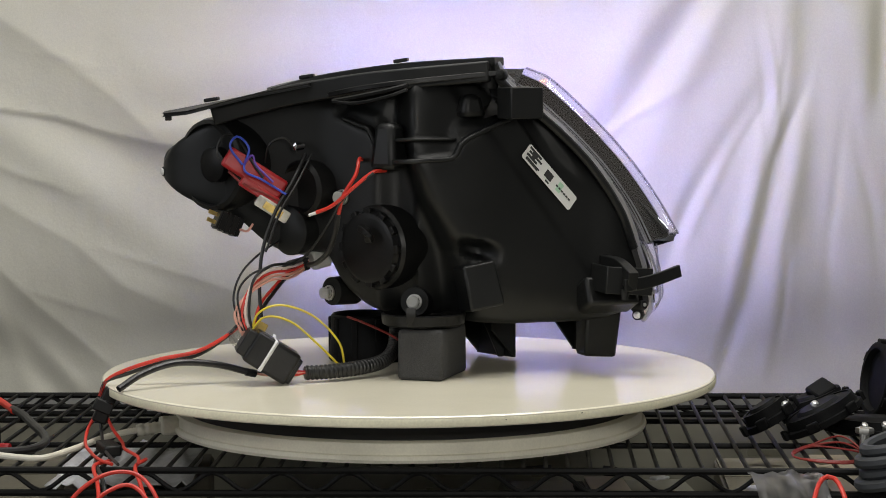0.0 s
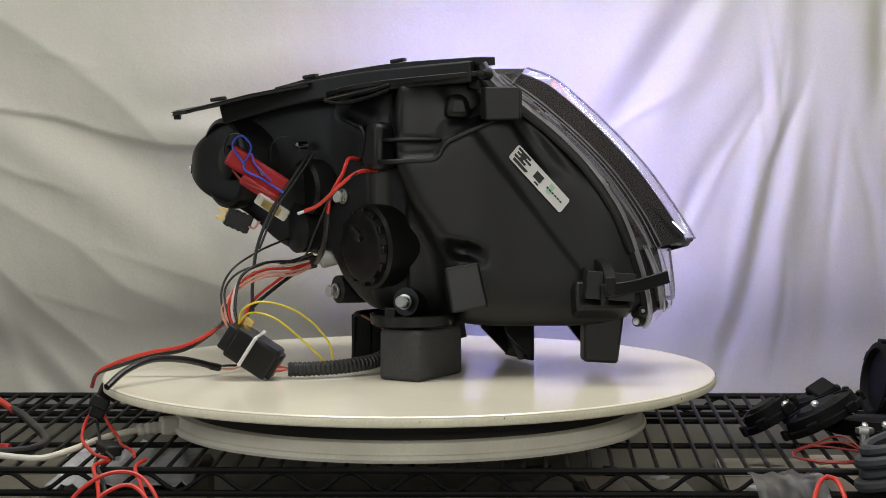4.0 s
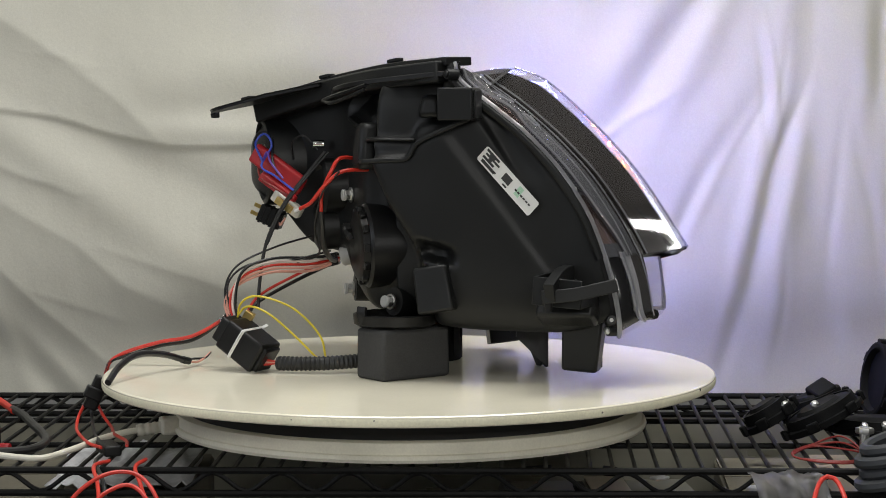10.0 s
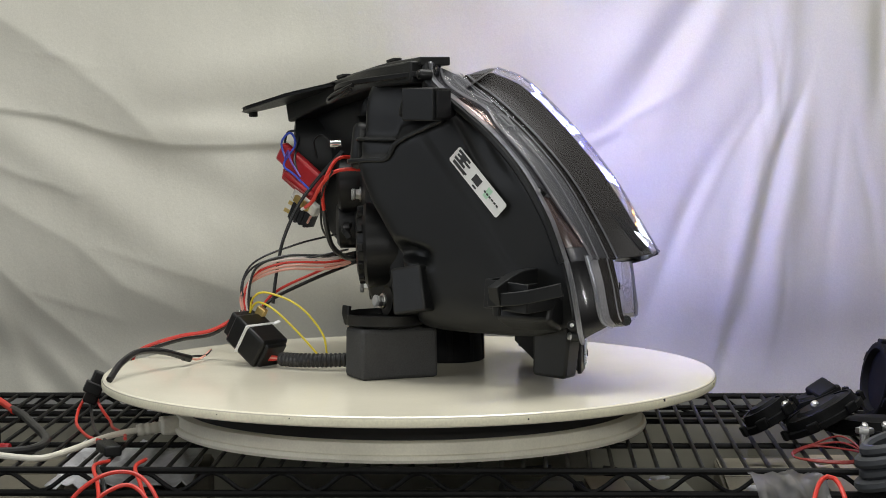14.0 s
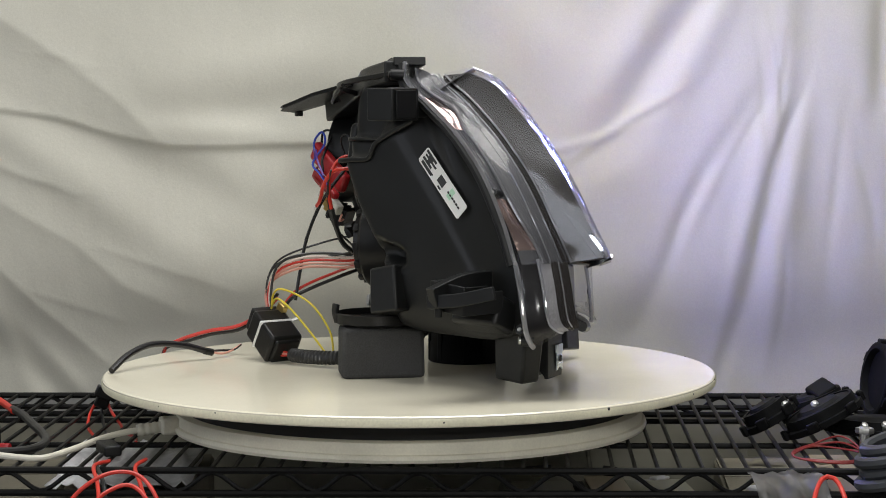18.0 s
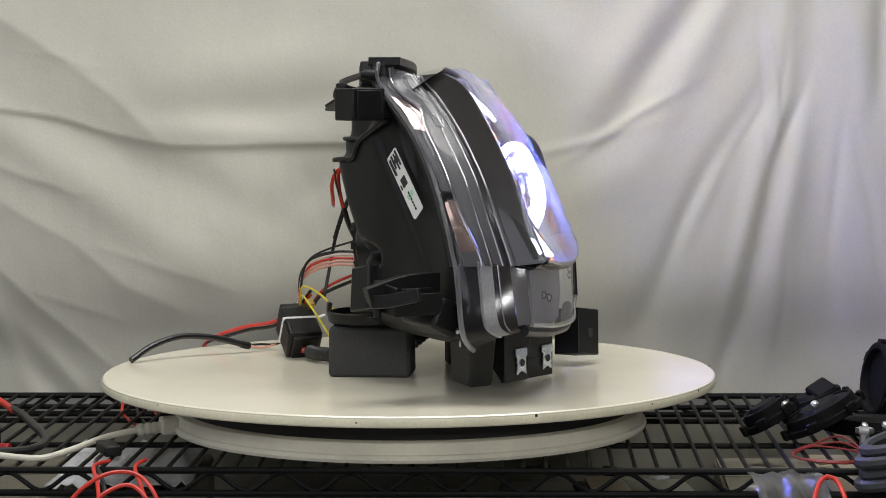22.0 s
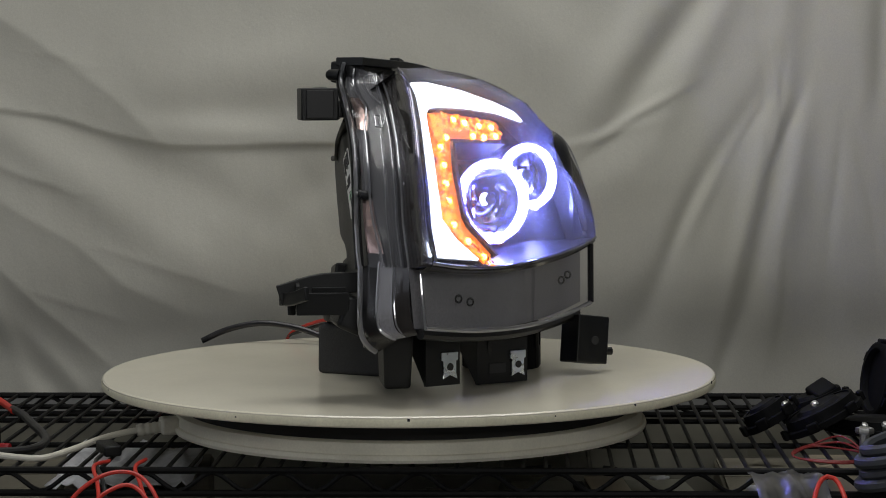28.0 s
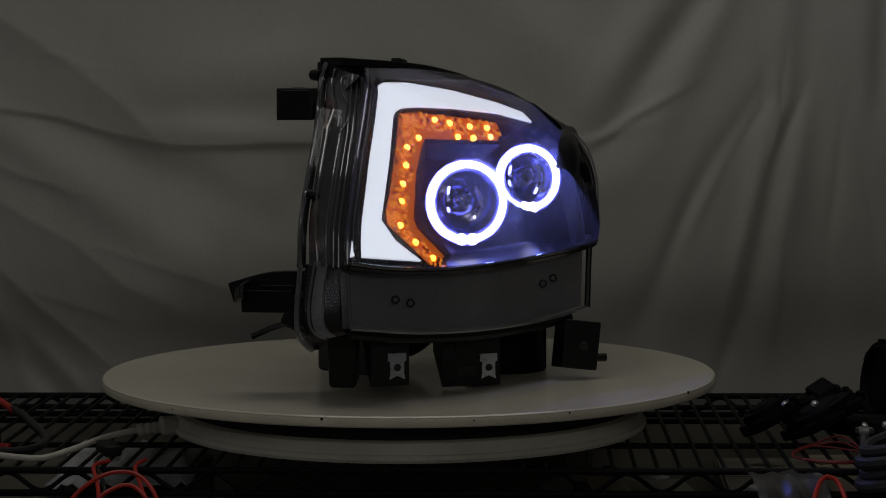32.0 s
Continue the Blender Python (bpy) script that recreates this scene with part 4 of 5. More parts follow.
    part("adjuster_gear", lathe("adjuster_gear", [((0.0055 + 0.0012 * (k % 2)) * size, 0.0068 * size + 0.0009 * k) for k in range(5)] + [(0.0, 0.0105 * size)], 12, axis, at), mat or GREY_PLASTIC, bolt, "grey toothed adjuster")


def back_fittings():
    # long flange along the top, ending in a thin arm
    bar("top_flange", [(0.088, -0.040, 0.3035), (0.0, -0.008, 0.2985), (-0.06, 0.006, 0.291), (-0.10, 0.010, 0.284), (-0.135, 0.004, 0.275)], 0.030, 0.008, HOUSING, headlight, n=20)
    arm = [(-0.100, 0.018, 0.283), (-0.165, 0.006, 0.270), (-0.235, -0.012, 0.2565), (-0.237, -0.019, 0.2550), (-0.226, -0.030, 0.2560), (-0.212, -0.046, 0.2575), (-0.203, -0.048, 0.2595), (-0.150, -0.036, 0.273), (-0.095, -0.020, 0.2835)]
    n = len(arm)
    part("flange_arm", mesh_of("flange_arm", arm + [(x, y, z - 0.0038) for x, y, z in arm], [tuple(range(n)), tuple(range(2 * n - 1, n - 1, -1))] + [(i, (i + 1) % n, n + (i + 1) % n, n + i) for i in range(n)], False), HOUSING, headlight, bevel=0.0015, smooth_angle=0)
    part("arm_tip", block((0.006, 0.008, 0.007), pose(-0.232, -0.018, 0.2475)), HOUSING, headlight, bevel=0.001)
    bar("flange_lip", [(0.085, -0.056, 0.292), (0.0, -0.064, 0.284), (-0.045, -0.052, 0.278), (-0.075, -0.02, 0.272)], 0.006, 0.005, HOUSING_GLOSS, headlight, n=16)
    for x, y, z in ((-0.006, -0.012, 0.303), (-0.098, -0.002, 0.288), (-0.19, -0.014, 0.266)):
        part("clip_tab", block((0.014, 0.010, 0.0035), pose(x, y, z, 0, -9, -10)), HOUSING, headlight, bevel=0.0008)
    # sculpted ledges of the back
    for at, size, turn in (((-0.018, -0.040, 0.200), (0.030, 0.030, 0.045), -35), ((0.060, -0.044, 0.250), (0.026, 0.024, 0.022), 20)):
        part("moulded_boss", block(size, pose(*at, 0, 0, turn), 0.7), HOUSING, headlight, bevel=0.006)
    for pts, w, h in (([(-0.020, -0.040, 0.207), (-0.008, -0.056, 0.2078), (0.001, -0.0685, 0.2085), (0.020, -0.0655, 0.2102), (0.042, -0.0578, 0.2120), (0.052, -0.0545, 0.2270), (0.080, -0.0440, 0.2410), (0.098, -0.0370, 0.2490)], 0.014, 0.0045),
                      ([(-0.062, -0.008, 0.2490), (-0.046, -0.0175, 0.2420), (-0.036, -0.0245, 0.2370), (-0.024, -0.0325, 0.2080)], 0.012, 0.004),
                      ([(-0.018, -0.032, 0.2262), (0.002, -0.059, 0.2292), (0.030, -0.053, 0.2292), (0.045, -0.048, 0.2292)], 0.012, 0.004)):
        bar("moulded_ledge", pts, w, h, HOUSING, headlight, n=30, bevel=0.0022)
    bar("top_web", [(0.080, -0.044, 0.294), (0.0, -0.030, 0.287), (-0.06, -0.008, 0.280), (-0.12, 0.006, 0.270), (-0.19, 0.012, 0.252)], 0.034, 0.020, HOUSING, headlight, n=20, bevel=0.002)
    part("slotted_tab", tube("slotted_tab", [(-0.072, -0.042, 0.266), (-0.05, -0.056, 0.270), (-0.02, -0.066, 0.276), (0.0, -0.069, 0.281)], 0.0022, 24, 6), HOUSING_GLOSS, headlight)
    part("slotted_tab", tube("slotted_tab", [(-0.072, -0.043, 0.266), (-0.05, -0.058, 0.264), (-0.02, -0.069, 0.270), (0.0, -0.071, 0.277)], 0.0018, 24, 6), HOUSING_GLOSS, headlight)
    # main rear cap, with grips
    ax = Vector((-0.66, -0.75, -0.03))
    cap = part("rear_cap", lathe("rear_cap", [(0.043, -0.055), (0.042, 0.0), (0.039, 0.003), (0.036, 0.003), (0.034, 0.009), (0.030, 0.0105), (0.012, 0.0085), (0.0, 0.0085)], 48, ax, (-0.034, -0.024, 0.124)), HOUSING_GLOSS, headlight, "round black rear cap")
    for k in range(12):
        a = k * math.pi / 6
        u = Vector((0, 0, 1)).cross(ax).normalized()
        w = ax.cross(u)
        at = Vector((-0.034, -0.024, 0.124)) + 0.0355 * (math.cos(a) * u + math.sin(a) * w) + ax * 0.003
        m = Matrix.Translation(at) @ ax.to_track_quat("Z", "Y").to_matrix().to_4x4() @ pose(0, 0, 0, 0, 0, math.degrees(a))
        part("grip", block((0.006, 0.008, 0.006), m), HOUSING_GLOSS, cap, bevel=0.001)
    bar("cap_handle", [(-0.046, -0.039, 0.144), (-0.040, -0.047, 0.140), (-0.037, -0.045, 0.131)], 0.008, 0.006, HOUSING_GLOSS, cap, n=8)
    # round rear of the inner lamp
    part("inner_cup", lathe("inner_cup", [(0.046, -0.05), (0.047, -0.008), (0.045, -0.002), (0.041, 0.0), (0.040, -0.010), (0.030, -0.014), (0.0, -0.014)], 40, ax, (-0.196, 0.012, 0.203)), HOUSING, headlight, "round black rear of the inner lamp")
    part("cup_hub", lathe("cup_hub", [(0.018, -0.014), (0.017, -0.004), (0.013, -0.002), (0.0, -0.002)], 24, ax, (-0.196, 0.012, 0.203)), HOUSING_GLOSS, headlight)
    part("mid_socket", lathe("mid_socket", [(0.028, -0.03), (0.028, 0.0), (0.024, 0.003), (0.020, -0.004), (0.0, -0.004)], 32, ax, (-0.105, -0.001, 0.180)), HOUSING_GLOSS, headlight, "black bulb socket")
    part("low_socket", lathe("low_socket", [(0.024, -0.03), (0.024, 0.004), (0.019, 0.007), (0.0, 0.007)], 32, ax, (-0.115, 0.010, 0.138)), HOUSING, headlight, "black bulb socket")
    for k, at in enumerate(((-0.245, 0.060, 0.195), (0.088, -0.058, 0.291), (0.226, 0.004, 0.053))):
        boss = part("screw_boss", lathe("screw_boss", [(0.0055, -0.010), (0.0052, 0.001), (0.0045, 0.002), (0.0, 0.002)], 16, (-0.3, -0.95, 0.05) if k else (-0.9, -0.4, 0), at), HOUSING, headlight)
        part("screw", lathe("screw", [(0.0038, 0.0015), (0.0034, 0.0035), (0.0, 0.0042)], 14, (-0.3, -0.95, 0.05) if k else (-0.9, -0.4, 0), at), (NYLON, HOUSING_GLOSS, ZINC)[k], boss, "small screw head")
    part("corner_post", lathe("corner_post", [(0.009, -0.02), (0.008, 0.003), (0.006, 0.005), (0.0, 0.005)], 20, (0.1, -0.2, 1.0), (0.080, -0.040, 0.2985)), HOUSING, headlight)
    for at, ax2 in (((0.0055, -0.037, 0.0715), (-0.25, -0.95, 0.1)), ((-0.0785, 0.014, 0.0760), (-0.7, -0.7, 0)), ((-0.064, -0.008, 0.172), (-0.6, -0.8, 0))):
        hex_bolt(at, ax2, headlight, 0.9)
    part("bolt_seat", lathe("bolt_seat", [(0.015, -0.03), (0.014, 0.0), (0.0, 0.0)], 20, (-0.25, -0.95, 0.1), (0.0055, -0.033, 0.0715)), HOUSING, headlight)
    part("bolt_seat", lathe("bolt_seat", [(0.015, -0.03), (0.014, 0.0), (0.0, 0.0)], 20, (-0.7, -0.7, 0), (-0.0763, 0.013, 0.0776)), HOUSING, headlight)
    # box-shaped pocket low on the back
    pk = part("square_socket", block((0.036, 0.034, 0.044), pose(0.071, -0.048, 0.066, -6, -10, 20), 0.92), HOUSING, headlight, bevel=0.0025)
    part("bright_plug", lathe("bright_plug", [(0.0, 0.006), (0.004, 0.005), (0.0045, -0.006)], 12, ax, (-0.108, -0.006, 0.222)), CHROME, headlight, "bright metal plug")


    # rim of the shell along the seam, with two screw bosses
    part("seam_flange", tube("seam_flange", [(x - 0.0045, y - 0.0015, z - 0.002) for x, y, z in SEAM], 0.0042, 70, 8), HOUSING, headlight)
    for at, size in (((0.1985, -0.0115, 0.1850), 0.62), ((0.2325, -0.0025, 0.064), 0.7)):
        boss = part("screw_boss", lathe("screw_boss", [(0.0075 * size, -0.016), (0.0070 * size, -0.002), (0.0058 * size, -0.0005), (0.0, -0.0005)], 18, (0.55, -0.80, 0.25), at), HOUSING, headlight)
        part("screw", lathe("screw", [(0.0020, -0.0008), (0.0018, 0.0008), (0.0, 0.0012)], 14, (0.55, -0.80, 0.25), at), ZINC, boss, "bright screw head")


back_fittings()


def brackets():
    # square bracket high on the outer side, with a screw hole in its top
    top = part("upper_bracket", block((0.033, 0.035, 0.030), pose(0.1065, -0.0665, 0.2487, 0, 0, 20)), HOUSING, headlight, bevel=0.0012)
    part("bracket_face", block((0.026, 0.0022, 0.026), pose(0.1230, -0.0607, 0.2507, 0, 0, 110)), HOUSING_GLOSS, top, bevel=0.0006)
    part("bracket_web", block((0.020, 0.026, 0.016), pose(0.098, -0.040, 0.251, 0, 0, 20)), HOUSING, headlight, bevel=0.002)
    part("bracket_hole", lathe("bracket_hole", [(0.004, 0.0), (0.0062, 0.0006), (0.0078, 0.0)], 18, (0, 0, 1), (0.108, -0.064, 0.2787)), HOUSING_GLOSS, top)
    # side bracket: an open box with a blade
    m = pose(0.205, -0.042, 0.080, 0, 4, 14)
    side = part("side_bracket", block((0.046, 0.046, 0.003), m), HOUSING, headlight, bevel=0.0006)
    for size, at in (((0.046, 0.003, 0.026), (0, -0.022, 0)), ((0.003, 0.046, 0.026), (-0.022, 0, 0)), ((0.003, 0.046, 0.020), (0.022, 0, 0)), ((0.003, 0.030, 0.022), (0.004, 0.006, 0))):
        part("bracket_wall", block(size, m @ pose(*at)), HOUSING, side, bevel=0.0006)
    bar("bracket_blade", [(0.205, -0.080, 0.090), (0.232, -0.064, 0.093), (0.262, -0.043, 0.101)], 0.004, 0.012, HOUSING, side, n=8)
    bar("bracket_arm", [(0.192, -0.012, 0.105), (0.203, -0.045, 0.104), (0.213, -0.080, 0.094)], 0.010, 0.018, HOUSING, side, n=8)
    part("bracket_peg", lathe("bracket_peg", [(0.004, 0.0), (0.0035, 0.010), (0.0, 0.010)], 12, (0, 0, -1), (0.206, -0.070, 0.086)), HOUSING, side)
    part("slide_hood", block((0.055, 0.03, 0.030), pose(0.196, -0.022, 0.062, -25, 0, 20)), HOUSING, headlight, bevel=0.004)
    # feet along the underside
    part("corner_foot", block((0.034, 0.024, 0.05), pose(0.186, 0.020, 0.011, 0, 4, 20), 1.15), HOUSING, headlight, bevel=0.003)
    for c, w, z0, deep in (((0.179, 0.062, 0), 0.036, 0.011, 0.026), ((0.090, 0.104, 0), 0.056, 0.002, 0.030)):
        m = pose(c[0], c[1], z0, 0, 0, FWD_DEG + 90)
        plate = part("front_foot", block((w, 0.004, 0.060 - z0), m), HOUSING, headlight, bevel=0.0006)
        for sx in (-1, 1):
            part("foot_cheek", prism("foot_cheek", [(0, 0.0), (deep, 0.03), (deep, 0.06 - z0), (0, 0.06 - z0)], 0.003, m @ pose(sx * (w / 2 - 0.0015) + 0.0015, 0, 0, 0, 0, 90)), HOUSING, plate)
        cx = w / 2 - 0.012
        out = -0.0045
        clip = part("spring_clip", prism("spring_clip", [(-0.0085, 0.024), (0.0085, 0.024), (0.0085, 0.017), (0.0065, 0.016), (0.0065, 0.005), (0.0075, 0.0), (0.003, 0.002), (0.0, 0.0035), (-0.003, 0.002), (-0.0075, 0.0), (-0.0065, 0.005), (-0.0065, 0.016), (-0.0085, 0.017)], 0.0016, m @ pose(cx, out, 0.006)), CLIP_STEEL, plate, "bright steel spring clip", bevel=0.0003)
        # dark disc on the clip, standing for the shade inside its hole
        part("clip_hole", lathe("clip_hole", [(0.0034, 0.0), (0.0030, 0.0006), (0.0, 0.0006)], 14, FWD, m @ Vector((cx, out - 0.0006, 0.017))), NEAR_BLACK, clip)
        if w > 0.05:
            # dark patch on the plate, standing for a slot's shade
            part("foot_slot", block((0.018, 0.002, 0.009), m @ pose(-0.006, -0.0022, 0.010)), NEAR_BLACK, plate)
    part("fin_foot", prism("fin_foot", [(-0.028, 0.058), (0.012, 0.058), (0.002, 0.0015), (-0.003, 0.0015)], 0.004, pose(0.095, 0.090, 0, 0, 0, 20)), HOUSING, headlight, bevel=0.0006)
    m = pose(-0.002, 0.172, 0.010, -6, 8, FWD_DEG + 90)
    inner = part("inner_bracket", block((0.036, 0.030, 0.046), m), HOUSING, headlight, bevel=0.0012)
    # near-black disc painted in for the shade of the hole
    part("bracket_hole", lathe("bracket_hole", [(0.0045, 0.0), (0.004, 0.0008), (0.0, 0.0008)], 14, FWD, m @ Vector((0.002, -0.0152, 0.022))), NEAR_BLACK, inner)
    part("bracket_peg", lathe("bracket_peg", [(0.004, 0.0), (0.004, 0.016), (0.0, 0.016)], 10, (-0.64, 0.77, -0.03), (-0.012, 0.185, 0.020)), HOUSING, inner)
    # tray under the bolt, turned up at one end
    part("lower_tray", lathe("lower_tray", [(0.0, 0.0495), (0.036, 0.0495), (0.040, 0.052), (0.041, 0.061), (0.0385, 0.062), (0.037, 0.056), (0.0, 0.056)], 40, (0, 0, 1), (0.014, -0.042, 0)), HOUSING_GLOSS, headlight, "black tray under the back")
    bar("tray_hook", [(0.004, -0.078, 0.052), (0.002, -0.080, 0.062), (0.002, -0.079, 0.070)], 0.010, 0.004, HOUSING_GLOSS, headlight, n=6, side=(1, 0, 0))


brackets()


def paper_label():
    """The paper label on the flank, with its printed blocks."""
    t, r, b = Vector((0.1174, -0.0345, 0.2242)), Vector((0.1638, -0.0178, 0.1703)), Vector((0.1548, -0.0238, 0.1583))
    long, short = r - t, b - r
    out = long.cross(short).normalized()
    if out.y > 0:
        out = -out
    o = t + out * 0.0018

    def patch(name, u0, u1, v0, v1, lift, mat, parent, round_=False):
        pts = [o + long * u + short * v + out * lift for u, v in ((u0, v0), (u1, v0), (u1, v1), (u0, v1))]
        if round_:
            pts = []
            for (u, v), (du, dv) in zip(((u0, v0), (u1, v0), (u1, v1), (u0, v1)), ((1, 1), (-1, 1), (-1, -1), (1, -1))):
                arc = [(u + du * 0.02 * k, v + dv * 0.09 * (1 - k)) for k in (0, 0.3, 1)]
                pts += [o + long * p + short * q + out * lift for p, q in (arc if du * dv > 0 else arc[::-1])]
        n = len(pts)
        v = pts + [p - out * 0.0006 for p in pts]
        f = [tuple(range(n)), tuple(range(2 * n - 1, n - 1, -1))] + [(i, (i + 1) % n, n + (i + 1) % n, n + i) for i in range(n)]
        return part(name, mesh_of(name, v, f, False), mat, parent, smooth_angle=0)

    lab = patch("paper_label", 0, 1, 0, 1, 0, PAPER, headlight, True)
    lab["label"] = "white paper label with black print"
    for u0, u1, v0, v1 in ((0.03, 0.26, 0.08, 0.22), (0.05, 0.30, 0.30, 0.42), (0.04, 0.24, 0.52, 0.66), (0.06, 0.30, 0.72, 0.90), (0.10, 0.20, 0.22, 0.30), (0.12, 0.18, 0.42, 0.52), (0.26, 0.32, 0.72, 0.82), (0.47, 0.54, 0.80, 0.90)):
        patch("print_bar", u0, u1, v0, v1, 0.0004, INK, lab)
    patch("print_bar", 0.41, 0.545, 0.25, 0.70, 0.0004, INK, lab)
    patch("print_bar", 0.66, 0.74, 0.15, 0.75, 0.0003, GREEN_INK, lab)
    for k in range(6):
        patch("print_bar", 0.64 + 0.05 * k, 0.675 + 0.05 * k, 0.46, 0.56, 0.0006, INK, lab)


paper_label()
# ---- things that ride on the disc ----
def riding(name, label, category):
    ob = empty(name, pose(0, 0, TOP), label, category)
    TURNING.append(ob)
    return ob


foam = riding("foam_block", "charcoal foam block propping up the headlight", "block")
part("block_body", block((0.080, 0.046, 0.0488), pose(0.0225, -0.041, 0, 0, 0, 71.5), 0.985), FOAM, foam, bevel=0.004)

cup = riding("plastic_cap", "black ribbed plastic cap standing under the headlight", "cap")
part("cap_wall", lathe("cap_wall", [(0.0, 0.0), (0.038, 0.0), (0.039, 0.002), (0.0385, 0.020), (0.0375, 0.0222), (0.037, 0.046), (0.035, 0.048), (0.033, 0.046), (0.033, 0.006), (0.0, 0.006)], 48, (0, 0, 1), (-0.043, 0.086, 0)), RUBBER, cup)
for k in range(10):
    a = k * math.pi / 5
    part("cap_rib", block((0.004, 0.006, 0.044), pose(-0.043 + 0.0375 * math.cos(a), 0.086 + 0.0375 * math.sin(a), 0.001, 0, 0, math.degrees(a))), RUBBER, cup, bevel=0.0008)


def control_box():
    box = riding("relay_box", "black relay box with a white cable tie, on the disc", "relay")
    m = pose(-0.131, -0.090, 0.0262, 0, 33, 8)
    body = part("relay_case", block((0.047, 0.036, 0.032), m @ pose(0, 0, -0.016)), HOUSING_GLOSS, box, bevel=0.003)
    part("relay_socket", block((0.012, 0.030, 0.026), m @ pose(-0.026, 0, -0.013)), HOUSING, body, bevel=0.002)
    part("relay_step", block((0.010, 0.028, 0.026), m @ pose(0.0225, 0, -0.013)), HOUSING_GLOSS, body, bevel=0.002)
    tie = part("cable_tie", block((0.0042, 0.0385, 0.0335), m @ pose(-0.004, 0, -0.01675)), NYLON, box, "white nylon cable tie", bevel=0.003)
    part("tie_tail", block((0.003, 0.010, 0.0015), m @ pose(-0.004, 0.022, 0.0150, 20, 0, 0)), NYLON, tie)
    part("brass_terminal", block((0.010, 0.007, 0.010), pose(-0.143, -0.078, 0.048, 0, 30, 20)), BRASS, box, "brass terminal", bevel=0.0008)
    part("clear_sleeve", lathe("clear_sleeve", [(0.006, 0), (0.007, 0.012), (0.005, 0.02)], 14, (-0.5, 0, 0.85), (-0.158, -0.086, 0.034)), TUBE_CLEAR, box)
    return box


relay = control_box()


def wires():
    """The headlight's loose leads: they hang from its back and go round with it."""
    out = riding("wiring_loom", "loose red, pink, yellow and black wires behind the headlight", "wiring")
    W = lambda name, pts, r, mat, label="", n=40: part(name, tube(name, pts, r, n, 7), mat, out, label)
    for k, mat in enumerate((PINK_WIRE, PINK_WIRE, RED_WIRE, PALE_WIRE, BLACK_WIRE)):
        d = 0.0034 * (k - 2)
        W("lead", [(-0.100, 0.020 + d * 0.4, 0.106 + d * 0.5), (-0.114, -0.012, 0.101 + d), (-0.133, -0.052, 0.1015 + d), (-0.150 + d * 0.4, -0.078, 0.090 + d), (-0.158 + d, -0.085, 0.066), (-0.151 + d * 0.8, -0.085, 0.044)], 0.0014, mat)
    W("lead", [(-0.128, 0.012, 0.128), (-0.145, -0.03, 0.118), (-0.160, -0.07, 0.102), (-0.166, -0.083, 0.078), (-0.157, -0.086, 0.050)], 0.0011, BLACK_WIRE)
    W("lead", [(-0.100, 0.004, 0.114), (-0.122, -0.03, 0.106), (-0.148, -0.066, 0.103), (-0.162, -0.083, 0.084), (-0.155, -0.086, 0.05)], 0.0011, BLACK_WIRE)
    W("thick_lead", [(-0.100, -0.004, 0.214), (-0.112, -0.024, 0.188), (-0.128, -0.038, 0.160), (-0.140, -0.049, 0.124), (-0.143, -0.056, 0.088), (-0.141, -0.062, 0.060)], 0.0018, BLACK_WIRE, "thick black lead")
    W("lead", [(-0.094, -0.006, 0.214), (-0.108, -0.028, 0.186), (-0.124, -0.042, 0.158), (-0.137, -0.052, 0.122)], 0.0012, BLACK_WIRE)
    W("lead", [(-0.116, 0.022, 0.098), (-0.130, -0.022, 0.082), (-0.143, -0.062, 0.064), (-0.145, -0.074, 0.050)], 0.0019, BLACK_WIRE)
    W("lead", [(-0.112, 0.020, 0.104), (-0.128, -0.020, 0.089), (-0.143, -0.058, 0.071), (-0.148, -0.076, 0.050)], 0.0015, RED_WIRE)
    # two yellow arcs
    W("yellow_lead", [(-0.149, -0.085, 0.046), (-0.143, -0.086, 0.066), (-0.122, -0.084, 0.074), (-0.092, -0.067, 0.062), (-0.068, -0.056, 0.036), (-0.062, -0.054, 0.012)], 0.0011, YELLOW_WIRE, "yellow lead")
    W("yellow_lead", [(-0.151, -0.086, 0.048), (-0.136, -0.086, 0.063), (-0.112, -0.083, 0.058), (-0.088, -0.071, 0.036), (-0.066, -0.060, 0.012)], 0.0011, YELLOW_WIRE, "yellow lead")
    # crossed red leads with a bare end
    W("red_lead", [(-0.045, -0.020, 0.209), (-0.047, -0.048, 0.210), (-0.050, -0.060, 0.196), (-0.062, -0.058, 0.176), (-0.067, -0.053, 0.157)], 0.0019, RED_WIRE, "red lead")
    W("sheath", [(-0.067, -0.053, 0.158), (-0.071, -0.046, 0.138), (-0.078, -0.034, 0.120), (-0.090, -0.010, 0.108), (-0.099, 0.010, 0.104)], 0.0027, BLACK_WIRE, "black sheath")
    W("red_lead", [(-0.022, -0.036, 0.199), (-0.034, -0.062, 0.198), (-0.052, -0.067, 0.184), (-0.072, -0.063, 0.167), (-0.088, -0.060, 0.160)], 0.0019, RED_WIRE, "red lead")
    W("bare_end", [(-0.087, -0.060, 0.1603), (-0.095, -0.059, 0.1575)], 0.0016, NYLON, "pale bare wire end", n=4)
    W("lead", [(-0.033, -0.068, 0.198), (-0.060, -0.060, 0.176), (-0.082, -0.044, 0.140), (-0.104, -0.01, 0.112), (-0.124, -0.02, 0.103)], 0.0011, BLACK_WIRE)
    # plugs
    ax = Vector((-0.86, -0.40, -0.22))
    part("bulb_holder", lathe("bulb_holder", [(0.0105, -0.008), (0.0105, 0.008), (0.009, 0.010), (0.0, 0.010)], 20, ax, (-0.088, 0.022, 0.110)), GREY_PLASTIC, out, "grey bulb holder")
